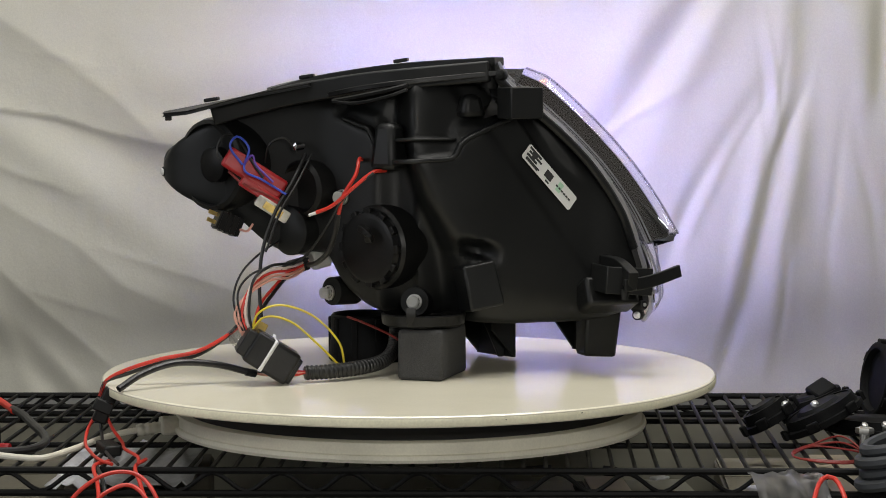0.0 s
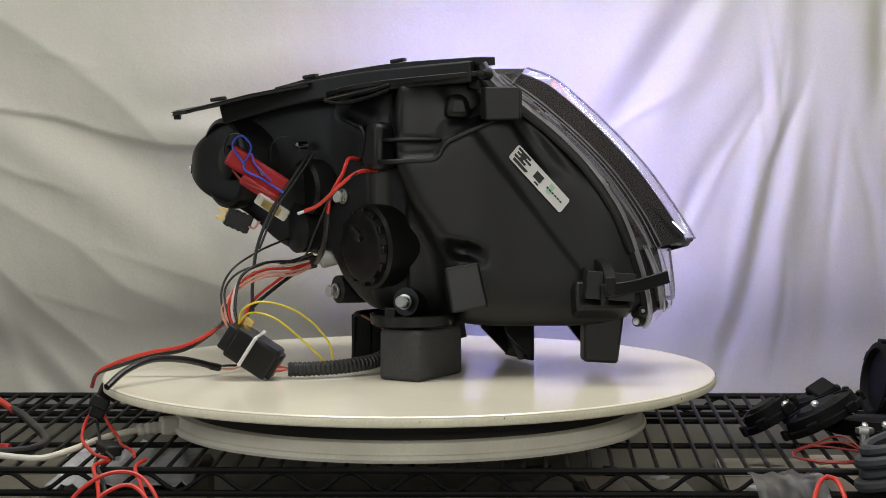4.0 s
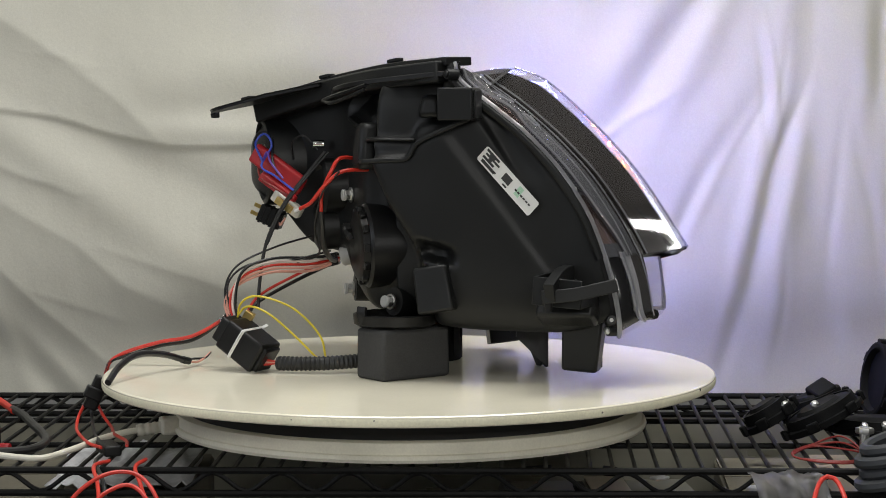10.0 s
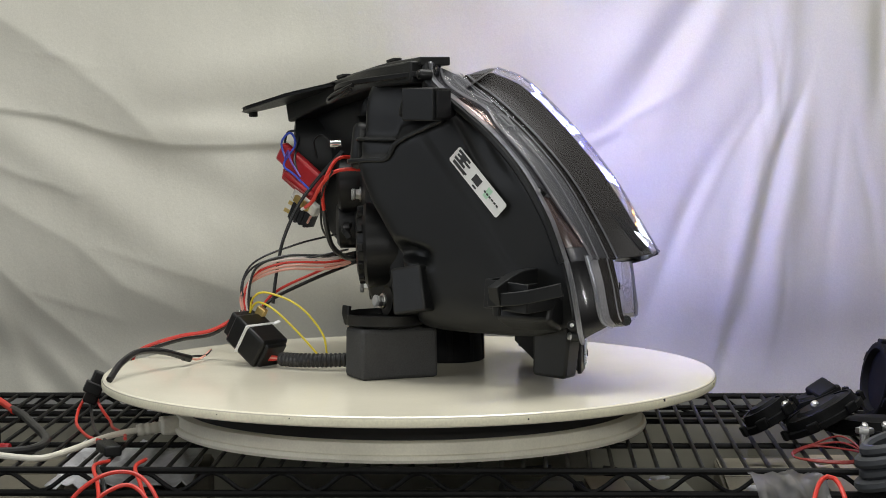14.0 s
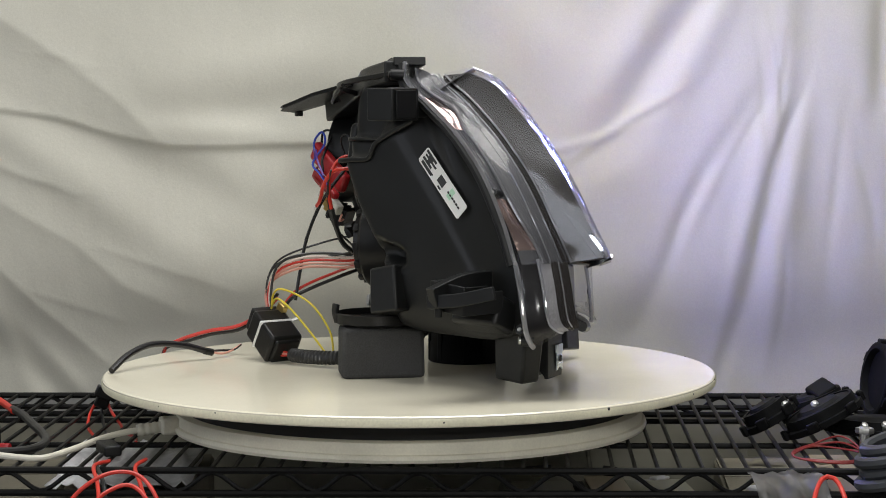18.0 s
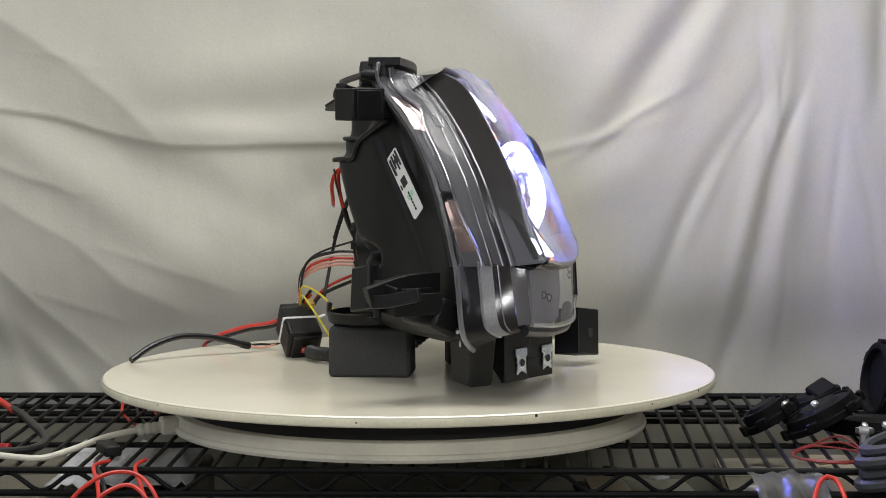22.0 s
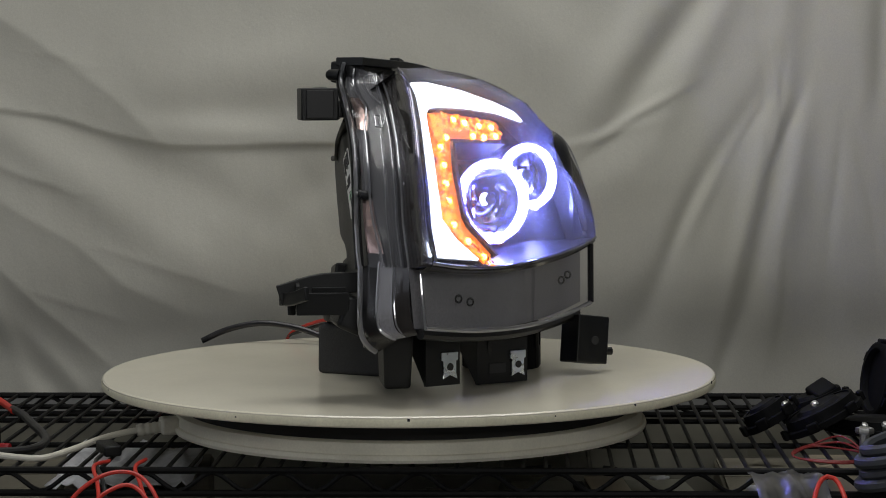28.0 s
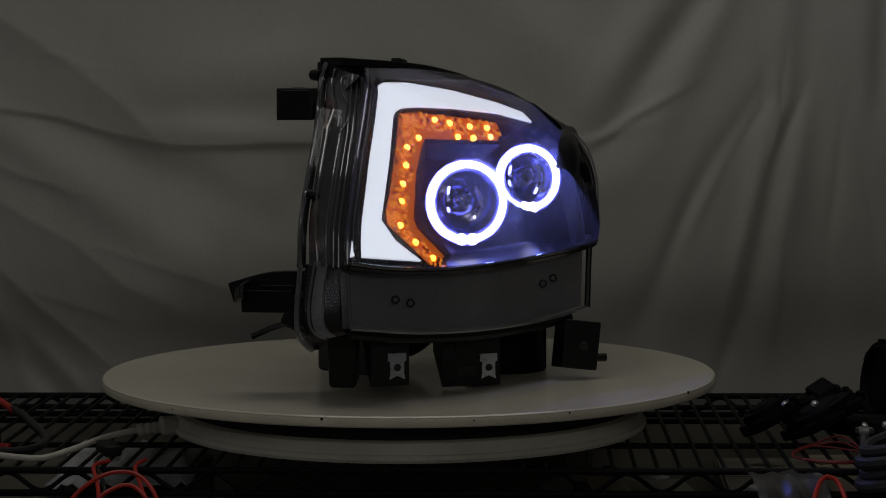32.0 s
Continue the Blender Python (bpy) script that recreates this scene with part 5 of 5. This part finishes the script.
    part("plug", block((0.020, 0.013, 0.013), pose(-0.108, 0.014, 0.097, 0, -14, 22)), HOUSING_GLOSS, out, bevel=0.0015)
    # driver in a red sleeve with a clear fuse holder and blue leads
    m = pose(-0.149, -0.020, 0.196, 0, 33, 10)
    part("red_driver", block((0.066, 0.010, 0.021), m @ pose(0, 0.002, -0.0105)), RED_TAPE, out, "driver in red shrink sleeve", bevel=0.003)
    part("red_driver", block((0.046, 0.008, 0.010), m @ pose(0.014, -0.007, -0.018)), RED_TAPE, out, bevel=0.002)
    part("fuse_holder", block((0.036, 0.010, 0.012), m @ pose(0.032, -0.008, -0.026)), CLEAR_PLASTIC, out, "clear plastic fuse holder", bevel=0.002)
    part("fuse", block((0.020, 0.005, 0.007), m @ pose(0.032, -0.0145, -0.024)), BRASS, out)
    W("blue_lead", [(-0.160, -0.030, 0.205), (-0.172, -0.026, 0.222), (-0.165, -0.020, 0.232), (-0.154, -0.022, 0.220), (-0.158, -0.034, 0.200), (-0.140, -0.034, 0.190), (-0.118, -0.032, 0.176)], 0.0012, BLUE_WIRE, "blue lead")
    W("blue_lead", [(-0.158, -0.032, 0.206), (-0.150, -0.034, 0.214), (-0.146, -0.034, 0.204), (-0.130, -0.034, 0.188)], 0.0011, VIOLET_WIRE)
    W("lead", [(-0.172, -0.018, 0.200), (-0.186, -0.012, 0.214), (-0.180, -0.012, 0.232), (-0.166, -0.008, 0.230), (-0.150, -0.026, 0.206), (-0.140, -0.030, 0.192)], 0.0013, BLACK_WIRE)
    W("lead", [(-0.174, -0.020, 0.198), (-0.160, -0.032, 0.187), (-0.140, -0.034, 0.178), (-0.122, -0.030, 0.168)], 0.0013, DARK_RED_WIRE)
    W("lead", [(-0.140, -0.004, 0.206), (-0.135, -0.012, 0.224), (-0.120, -0.012, 0.230), (-0.108, -0.006, 0.216)], 0.0009, BLACK_WIRE)
    pm = pose(-0.178, 0.006, 0.146, 0, 24, 24)
    plug = part("spade_plug", block((0.026, 0.016, 0.018), pm @ pose(0, 0, -0.009)), HOUSING_GLOSS, out, "black spade plug", bevel=0.001)
    for k in (-1, 1):
        part("spade", block((0.010, 0.0012, 0.004), pm @ pose(-0.017, 0.002 * k, 0.004 * k - 0.002)), BRASS, plug, "brass spade")
    for k in range(4):
        part("plug_rib", block((0.0025, 0.018, 0.0195), pm @ pose(-0.009 + 0.006 * k, 0, -0.00975)), HOUSING_GLOSS, plug)
    W("lead", [(-0.166, 0.004, 0.140), (-0.158, -0.004, 0.139), (-0.152, -0.004, 0.146)], 0.0012, PINK_WIRE)
    # corrugated conduit from the relay to the lamp
    W2 = part("conduit", tube("conduit", [(-0.099, -0.084, 0.0092), (-0.075, -0.076, 0.0095), (-0.048, -0.058, 0.0105), (-0.026, -0.030, 0.013), (-0.015, 0.0, 0.022), (-0.012, 0.03, 0.045)], 0.0064, 150, 12, ribs=0.14, rib_step=2), BLACK_WIRE, out, "black corrugated conduit")
    for k, mat in enumerate((RED_WIRE, PINK_WIRE, RED_WIRE)):
        W("lead", [(-0.116, -0.094, 0.014 - 0.003 * k), (-0.107, -0.089, 0.012 - 0.002 * k), (-0.097, -0.084, 0.010)], 0.0012, mat, n=10)
    W("lead", [(-0.062, 0.05, 0.048), (-0.045, 0.03, 0.044), (-0.02, 0.0, 0.036), (-0.008, -0.012, 0.030)], 0.0012, DARK_RED_WIRE)


wires()


# ---- leads that lead off the disc: each turns about its fixed end as the disc goes round ----
def outer_leads():
    sleeve = empty("sleeved_lead", pose(-0.195, -0.096, TOP), "black heat-shrunk lead trailing over the disc's edge", "lead")
    part("shrink_sleeve", tube("shrink_sleeve", [(0.0, 0, 0.008), (-0.035, 0.005, 0.018), (-0.075, 0.006, 0.022), (-0.110, 0.002, 0.015), (-0.137, -0.004, 0.003)], 0.0033, 44, 10), SLEEVE, sleeve, "glossy black shrink sleeve")
    part("sleeve_end", tube("sleeve_end", [(0.004, 0, 0.007), (-0.006, 0.001, 0.0095)], 0.0038, 6, 10), HOUSING, sleeve)
    for k, mat in enumerate((PINK_WIRE, BLACK_WIRE)):
        part("lead", tube("lead", [(0.0, 0, 0.008), (0.020, 0.002 + 0.004 * k, 0.004 + 0.003 * k), (0.038, 0.004, 0.006), (0.052, 0.006, 0.010)], 0.0012, 20, 7), mat, sleeve)
    red = empty("red_lead", pose(-0.170, -0.085, TOP), "red and black lead arching to the disc's edge", "lead")
    for k, mat in enumerate((RED_WIRE, BLACK_WIRE)):
        d = 0.004 * k
        part("lead", tube("lead", [(0.016, 0.0, 0.062 + d), (0.0, 0.0, 0.047), (-0.03, d, 0.031 - d), (-0.065, d, 0.024 - d), (-0.098, 0.0, 0.014 - d), (-0.116, -0.002, 0.004), (-0.122, -0.003, -0.010)], 0.0019, 50, 8), mat, red)
    plug = empty("lead_connector", pose(-0.289, -0.1, TOP - 0.022), "black two-way lead connector hanging at the disc's rim", "connector")
    part("connector_body", block((0.014, 0.013, 0.034), pose(-0.004, 0, -0.022, 0, 24, 10)), HOUSING_GLOSS, plug, bevel=0.002)
    part("connector_latch", block((0.018, 0.011, 0.012), pose(-0.001, -0.003, -0.012, 0, 24, 10)), HOUSING, plug, bevel=0.0015)
    for mat, pts in ((RED_WIRE, [(-0.008, 0, -0.018), (-0.013, -0.004, -0.027), (-0.012, -0.030, -0.036), (-0.002, -0.075, -0.036), (0.014, -0.125, -0.036), (0.030, -0.160, -0.034)]),
                     (RED_WIRE, [(0.004, 0, -0.016), (0.010, -0.006, -0.027), (0.022, -0.030, -0.036), (0.030, -0.070, -0.036), (0.046, -0.110, -0.036), (0.052, -0.150, -0.034)]),
                     (BLACK_WIRE, [(-0.002, 0, -0.018), (0.0, -0.008, -0.030), (0.008, -0.050, -0.037), (0.018, -0.095, -0.037), (0.034, -0.150, -0.036)])):
        part("tail", tube("tail", pts, 0.0016, 30, 7), mat, plug)
    return sleeve, red, plug


SLEEVE_LEAD, RED_LEAD, CONNECTOR = outer_leads()
# ---- things that lie on the shelf ----
Z = SHELF_TOP


def lying(name, label, category, group=""):
    return empty(name, pose(0, 0, Z), label, category, group)


def cable_white():
    c = lying("power_cable", "off-white power cable plugged into the turntable's base", "cable")
    part("cord", tube("cord", [(-0.50, -0.10, 0.003), (-0.42, -0.150, 0.003), (-0.375, -0.172, 0.003), (-0.350, -0.186, 0.003), (-0.330, -0.188, 0.003), (-0.310, -0.144, 0.0035), (-0.292, -0.088, 0.004), (-0.272, -0.064, 0.006), (-0.250, -0.056, 0.008)], 0.003, 70, 10), WHITE_WIRE, c)
    part("strain_relief", tube("strain_relief", [(-0.262, -0.060, 0.007), (-0.240, -0.054, 0.009), (-0.221, -0.048, 0.010)], 0.0055, 40, 12, ribs=0.12, rib_step=3), WHITE_WIRE, c, "ribbed strain relief")
    part("plug_body", block((0.030, 0.024, 0.016), pose(-0.226, -0.048, 0.002, 0, 0, 15)), BASE, c, bevel=0.003)


cable_white()

red_pile = lying("red_wire_coil", "loose coil of red hook-up wire at the shelf's front edge", "wire")
for k, pts in enumerate(([(-0.268, -0.212, 0.004), (-0.276, -0.250, 0.006), (-0.266, -0.300, 0.000), (-0.262, -0.330, -0.014), (-0.270, -0.345, -0.03)],
                         [(-0.236, -0.205, 0.004), (-0.240, -0.25, 0.005), (-0.228, -0.31, 0.000), (-0.216, -0.345, -0.02), (-0.212, -0.35, -0.05)],
                         [(-0.300, -0.36, -0.05), (-0.285, -0.345, -0.010), (-0.262, -0.335, 0.0105), (-0.240, -0.325, 0.0145), (-0.222, -0.33, 0.008), (-0.208, -0.345, -0.012), (-0.198, -0.36, -0.05)],
                         [(-0.275, -0.375, -0.05), (-0.262, -0.365, -0.008), (-0.244, -0.352, 0.006), (-0.228, -0.350, 0.006), (-0.214, -0.36, -0.010), (-0.206, -0.37, -0.05)])):
    part("wire_loop", tube("wire_loop", pts, 0.0018, 60, 8), RED_WIRE, red_pile)
part("wire_loop", tube("wire_loop", [(-0.278, -0.185, 0.005), (-0.280, -0.21, 0.004), (-0.274, -0.245, 0.004), (-0.262, -0.29, -0.004), (-0.258, -0.31, -0.04)], 0.0019, 40, 8), BLACK_WIRE, red_pile)
part("inline_fuse", block((0.016, 0.040, 0.010), pose(-0.276, -0.155, 0.001, 0, 0, 20)), HOUSING, red_pile, "black inline fuse holder", bevel=0.002)
left_lead = lying("clip_lead", "red and black clip lead at the end of the shelf", "lead")
part("red_boot", tube("red_boot", [(-0.47, 0.235, 0.004), (-0.446, 0.190, 0.0045), (-0.420, 0.125, 0.0045), (-0.405, 0.085, 0.0045)], 0.0036, 24, 10), RED_WIRE, left_lead, "red insulated handle")
part("black_cord", tube("black_cord", [(-0.408, 0.095, 0.005), (-0.392, 0.058, 0.005), (-0.366, -0.02, 0.005), (-0.348, -0.075, 0.005), (-0.341, -0.115, 0.005), (-0.346, -0.150, 0.005), (-0.366, -0.165, 0.005), (-0.40, -0.165, 0.005)], 0.0042, 50, 10), BLACK_WIRE, left_lead)
part("red_tip", tube("red_tip", [(-0.40, -0.158, 0.008), (-0.375, -0.155, 0.008), (-0.366, -0.157, 0.008)], 0.0034, 10, 8), RED_TAPE, left_lead)
part("jaw", block((0.03, 0.02, 0.022), pose(-0.398, -0.110, 0.0, 0, 0, 10)), HOUSING, left_lead, bevel=0.004)


def ring_cap(m, r, h, label):
    """A black plastic lamp cap: a skirt with ribs, a step and a hollow inside."""
    cap = empty("lamp_cap", m, label, "cap", "pile of spare lamp caps")
    part("skirt", lathe("skirt", [(r, 0.0), (r + 0.002, 0.001), (r + 0.002, h * 0.4), (r - 0.002, h * 0.45), (r - 0.003, h), (r - 0.006, h), (r - 0.006, 0.004), (r - 0.004, 0.0), (r, 0.0)], 36), RUBBER, cap)
    part("crown", lathe("crown", [(r - 0.0055, h * 0.25), (r - 0.0055, h * 0.92), (r * 0.6, h * 0.96), (r * 0.5, h * 1.15), (0.0, h * 1.15), (0.0, h * 0.25), (r - 0.0055, h * 0.25)], 28), RUBBER, cap)
    for k in range(6):
        a = k * math.pi / 3
        part("lug", block((0.005, 0.012, h * 0.6), pose((r + 0.003) * math.cos(a), (r + 0.003) * math.sin(a), 0.001, 0, 0, math.degrees(a))), RUBBER, cap, bevel=0.0015)
    return cap


RUB = "black plastic lamp cap lying in a pile on the shelf"
ring_cap(pose(0.346, -0.085, Z + 0.015, -8, -30, 8), 0.025, 0.018, RUB)
ring_cap(pose(0.394, -0.100, Z + 0.018, -6, -27, 6), 0.038, 0.016, RUB)
ring_cap(pose(0.404, 0.000, Z + 0.014, -6, -20, 10), 0.032, 0.015, RUB)
ring_cap(pose(0.448, -0.075, Z + 0.002, -3, 2, 0), 0.046, 0.014, RUB)
ring_cap(pose(0.468, 0.040, Z + 0.038, 6, 98, 14), 0.036, 0.026, "large black plastic lamp cap standing on its edge")
ring_cap(pose(0.520, -0.080, Z + 0.010, 10, 10, 0), 0.034, 0.014, RUB)
knob = lying("square_cap", "small black square plastic cap on the pile of lamp caps", "cap")
part("cap_block", block((0.024, 0.024, 0.022), pose(0.412, 0.000, 0.020, 20, -28, 20)), RUBBER, knob, bevel=0.003)
part("cap_stem", lathe("cap_stem", [(0.006, -0.016), (0.006, 0.004)], 12, (0.2, -0.1, 1), (0.413, 0.000, 0.016)), RUBBER, knob)
for x, y, z in ((0.355, -0.100, 0.033), (0.382, -0.106, 0.034), (0.425, -0.125, 0.016), (0.446, -0.12, 0.016)):
    sc = empty("screw", pose(x, y, Z + z, 30, 10, 0), "small bright screw among the lamp caps", "screw", "screws among the caps")
    part("screw_head", lathe("screw_head", [(0.0, 0.004), (0.003, 0.0035), (0.0042, 0.001), (0.004, 0.0)], 12), ZINC, sc)
    part("screw_shank", lathe("screw_shank", [(0.0018, 0.0), (0.0017, -0.008), (0.0, -0.010)], 8), ZINC, sc)

bolt = lying("standing_bolt", "shiny steel bolt standing upright beside the coil", "bolt")
part("bolt_shank", lathe("bolt_shank", [(0.0, 0.0), (0.004, 0.0), (0.0042, 0.003), (0.0042, 0.028)], 14, (0.02, 0, 1), (0.402, -0.235, 0)), ZINC, bolt)
part("bolt_head", lathe("bolt_head", [(0.008, 0.028), (0.0085, 0.030), (0.008, 0.033), (0.0, 0.034)], 6, (0.02, 0, 1), (0.402, -0.235, 0)), ZINC, bolt)

tangle = lying("red_wire_tangle", "thin red wire tangled on the shelf by the caps", "wire")
for k in range(3):
    d = 0.005 * k
    part("wire_loop", tube("wire_loop", [(0.350, -0.185 + d, 0.002), (0.372, -0.155 + d, 0.003), (0.397, -0.170 + d, 0.003 + d), (0.410, -0.200, 0.003), (0.392, -0.238 + d, 0.002), (0.362, -0.236 + d, 0.003), (0.347, -0.208, 0.002)], 0.0009, 50, 6, closed=True), DARK_RED_WIRE, tangle)
part("wire_loop", tube("wire_loop", [(0.305, -0.50, -0.04), (0.318, -0.44, -0.005), (0.334, -0.395, 0.016), (0.348, -0.395, 0.014), (0.352, -0.44, -0.015), (0.350, -0.48, -0.04)], 0.002, 40, 8), RED_WIRE, tangle)

coil = lying("grey_hose_coil", "coil of dark grey hose at the shelf's front corner", "hose")
for k in range(4):
    r = 0.046 - 0.004 * (k % 2)
    part("coil_turn", tube("coil_turn", [(0.432 + r * math.cos(a), -0.300 + 0.7 * r * math.sin(a), 0.006 + 0.010 * k + 0.012 * math.cos(a)) for a in np.linspace(0, 2 * math.pi, 16, endpoint=False)], 0.0055, 60, 8, closed=True), HOSE, coil)
bag = lying("clear_bag", "crumpled clear plastic bag hanging at the shelf's front edge", "bag")
rows = []
for i in range(15):
    rows.append([(0.295 + 0.062 * i / 14, -0.245 - 0.11 * j / 11 + 0.01 * noise.noise((i * 0.7, j * 0.7, 1)), -0.004 - 0.026 * (j / 11) ** 2 + 0.009 * noise.noise((i * 0.35, j * 0.4, 5)) + 0.006 * math.sin(math.pi * j / 11)) for j in range(12)])
part("bag_film", grid("bag_film", rows), BAG, bag, smooth_angle=0)

# ---- below: a lower deck with boxes and papers ----
LOW = Z - 0.36


def lower_deck():
    d = empty("lower_shelf", pose(0, 0, LOW), "plain olive-grey board of the shelf below", "shelf")
    part("deck_board", block((1.24, 0.46, 0.02), pose(0, -0.01, -0.02)), DARK_BOARD, d, bevel=0.002)
    # board added to hide the lit sheet and wall behind, below the shelf
    part("back_board", block((1.24, 0.012, Z - 0.027 - LOW), pose(0, 0.240, 0.0)), DARK_BOARD, d)
    for x in (-0.60, 0.60):
        for y in (-0.225, 0.205):
            part("post", lathe("post", [(0.0, -LOW), (0.0125, -LOW), (0.0125, 1.95 - LOW if y > 0 else Z + 0.05 - LOW), (0.0, 1.95 - LOW if y > 0 else Z + 0.05 - LOW)], 16, (0, 0, 1), (x, y, 0)), WIRE_BLACK, d, "black shelf post")
    return d


lower_deck()
rail = empty("curtain_rail", pose(0, 0.30, 1.95), "thin black rail across the shelf posts", "rail")
part("rail_bar", tube("rail_bar", [(-1.0, 0.12, 0), (1.1, 0.12, 0)], 0.008, 2, 10), WIRE_BLACK, rail)
for x in (-0.60, 0.60):
    part("rail_arm", tube("rail_arm", [(x, -0.10, -0.01), (x, 0.12, -0.002)], 0.007, 2, 8), WIRE_BLACK, rail)

for x, y, w, dd, h, rz, mat, label in ((-0.33, 0.04, 0.26, 0.24, 0.303, 4, CARDBOARD, "brown cardboard box on the lower shelf"), (-0.05, 0.02, 0.24, 0.26, 0.25, -3, DARK_BOX, "olive-grey cardboard box on the lower shelf"),
                                   (0.20, 0.05, 0.20, 0.26, 0.27, 2, DARK_BOX, "olive-grey cardboard box on the lower shelf"), (0.43, 0.06, 0.22, 0.26, 0.29, -4, CARDBOARD, "brown cardboard box on the lower shelf")):
    b = empty("cardboard_box", pose(x, y, LOW, 0, 0, rz), label, "box", "boxes on the lower shelf")
    body = part("box_body", block((w, dd, h)), mat, b, bevel=0.003)
    part("flap", block((w * 0.98, dd * 0.485, 0.003), pose(0, dd * 0.248, h + 0.0002, -1.5, 0, 0)), mat, b)
    part("flap", block((w * 0.98, dd * 0.485, 0.003), pose(0, -dd * 0.248, h + 0.0002, 1.5, 0, 0)), mat, b)
    part("tape", block((0.04, dd * 0.9, 0.0012), pose(0.01, 0, h + 0.0065)), TAPE, b)
papers = empty("wrapping_paper", pose(0, 0, LOW + 0.311), "crumpled white wrapping paper on a cardboard box", "paper")
rows = []
for i in range(26):
    rows.append([(-0.345 + 0.135 * i / 25, -0.10 + 0.24 * j / 19, 0.010 + 0.008 * noise.noise((i * 1.1, j * 0.12, 2)) + 0.006 * noise.noise((i * 0.25, j * 0.3, 7))) for j in range(20)])
part("paper_sheet", grid("paper_sheet", rows), NEWS, papers, smooth_angle=0, thick=0.0006)
rng = random.Random(11)
for k in range(26):
    x, y = rng.uniform(-0.1, 0.5), rng.uniform(-0.10, 0.16)
    bit = empty("packing_scrap", pose(x, y, LOW + (0.264 if x < 0.09 else 0.286 if x < 0.31 else 0.304), rng.uniform(-6, 6), rng.uniform(-6, 6), rng.uniform(0, 180)), "small scrap of packing material on a box", "scrap", "scraps on the boxes")
    part("scrap_piece", block((rng.uniform(0.012, 0.04), rng.uniform(0.008, 0.02), rng.uniform(0.003, 0.010))), rng.choice((NEWS, RUBBER, CARDBOARD, TAPE, RED_TAPE, RUBBER, DARK_BOX)), bit, bevel=0.001)


# ---- what moves ----
def motions():
    rows = [(t, TURN * t) for t in range(0, 33, 2)]
    for thing in TURNING:
        z = thing.location.z
        walk(thing, [(t, pose(0, 0, z, 0, 0, a)) for t, a in rows])
    def at_disc(x, y, t):
        a = radians(TURN * t)
        return x * math.cos(a) - y * math.sin(a), x * math.sin(a) + y * math.cos(a)

    walk(SLEEVE_LEAD, [(t, pose(x, y, TOP, 0, 0, d - 180)) for t, x, y, d in ((0, -0.15, -0.072, 209), (3, -0.18, -0.039, 222), (6, -0.202, -0.004, 233), (9, -0.219, 0.02, 241), (13, -0.224, 0.037, 242), (17, -0.212, 0.08, 234), (20, -0.19, 0.122, 220), (23, -0.159, 0.159, 211), (25, -0.128, 0.184, 199), (28, -0.09, 0.213, 171), (30, -0.069, 0.218, 161), (32, -0.05, 0.207, 153))])
    walk(RED_LEAD, [(t, pose(*at_disc(-0.170, -0.085, t), TOP, 0, 0, d - 180)) for t, d in ((0, 184), (4, 178), (8, 172), (12, 162), (16, 158), (20, 154), (24, 146), (28, 132), (32, 120))])
    walk(CONNECTOR, [(t, pose(x, y, TOP + z)) for t, x, y, z in ((0, -0.289, -0.10, -0.012), (6, -0.301, -0.05, -0.013), (9, -0.308, -0.02, -0.013), (14, -0.320, 0.05, -0.016), (18, -0.316, 0.10, -0.028), (22, -0.29, 0.17, -0.024), (28, -0.24, 0.22, -0.024), (32, -0.21, 0.25, -0.024))])
    walk(DISC_OB, [(t, pose(0, 0, 0, 0, 0, a)) for t, a in rows])


motions()
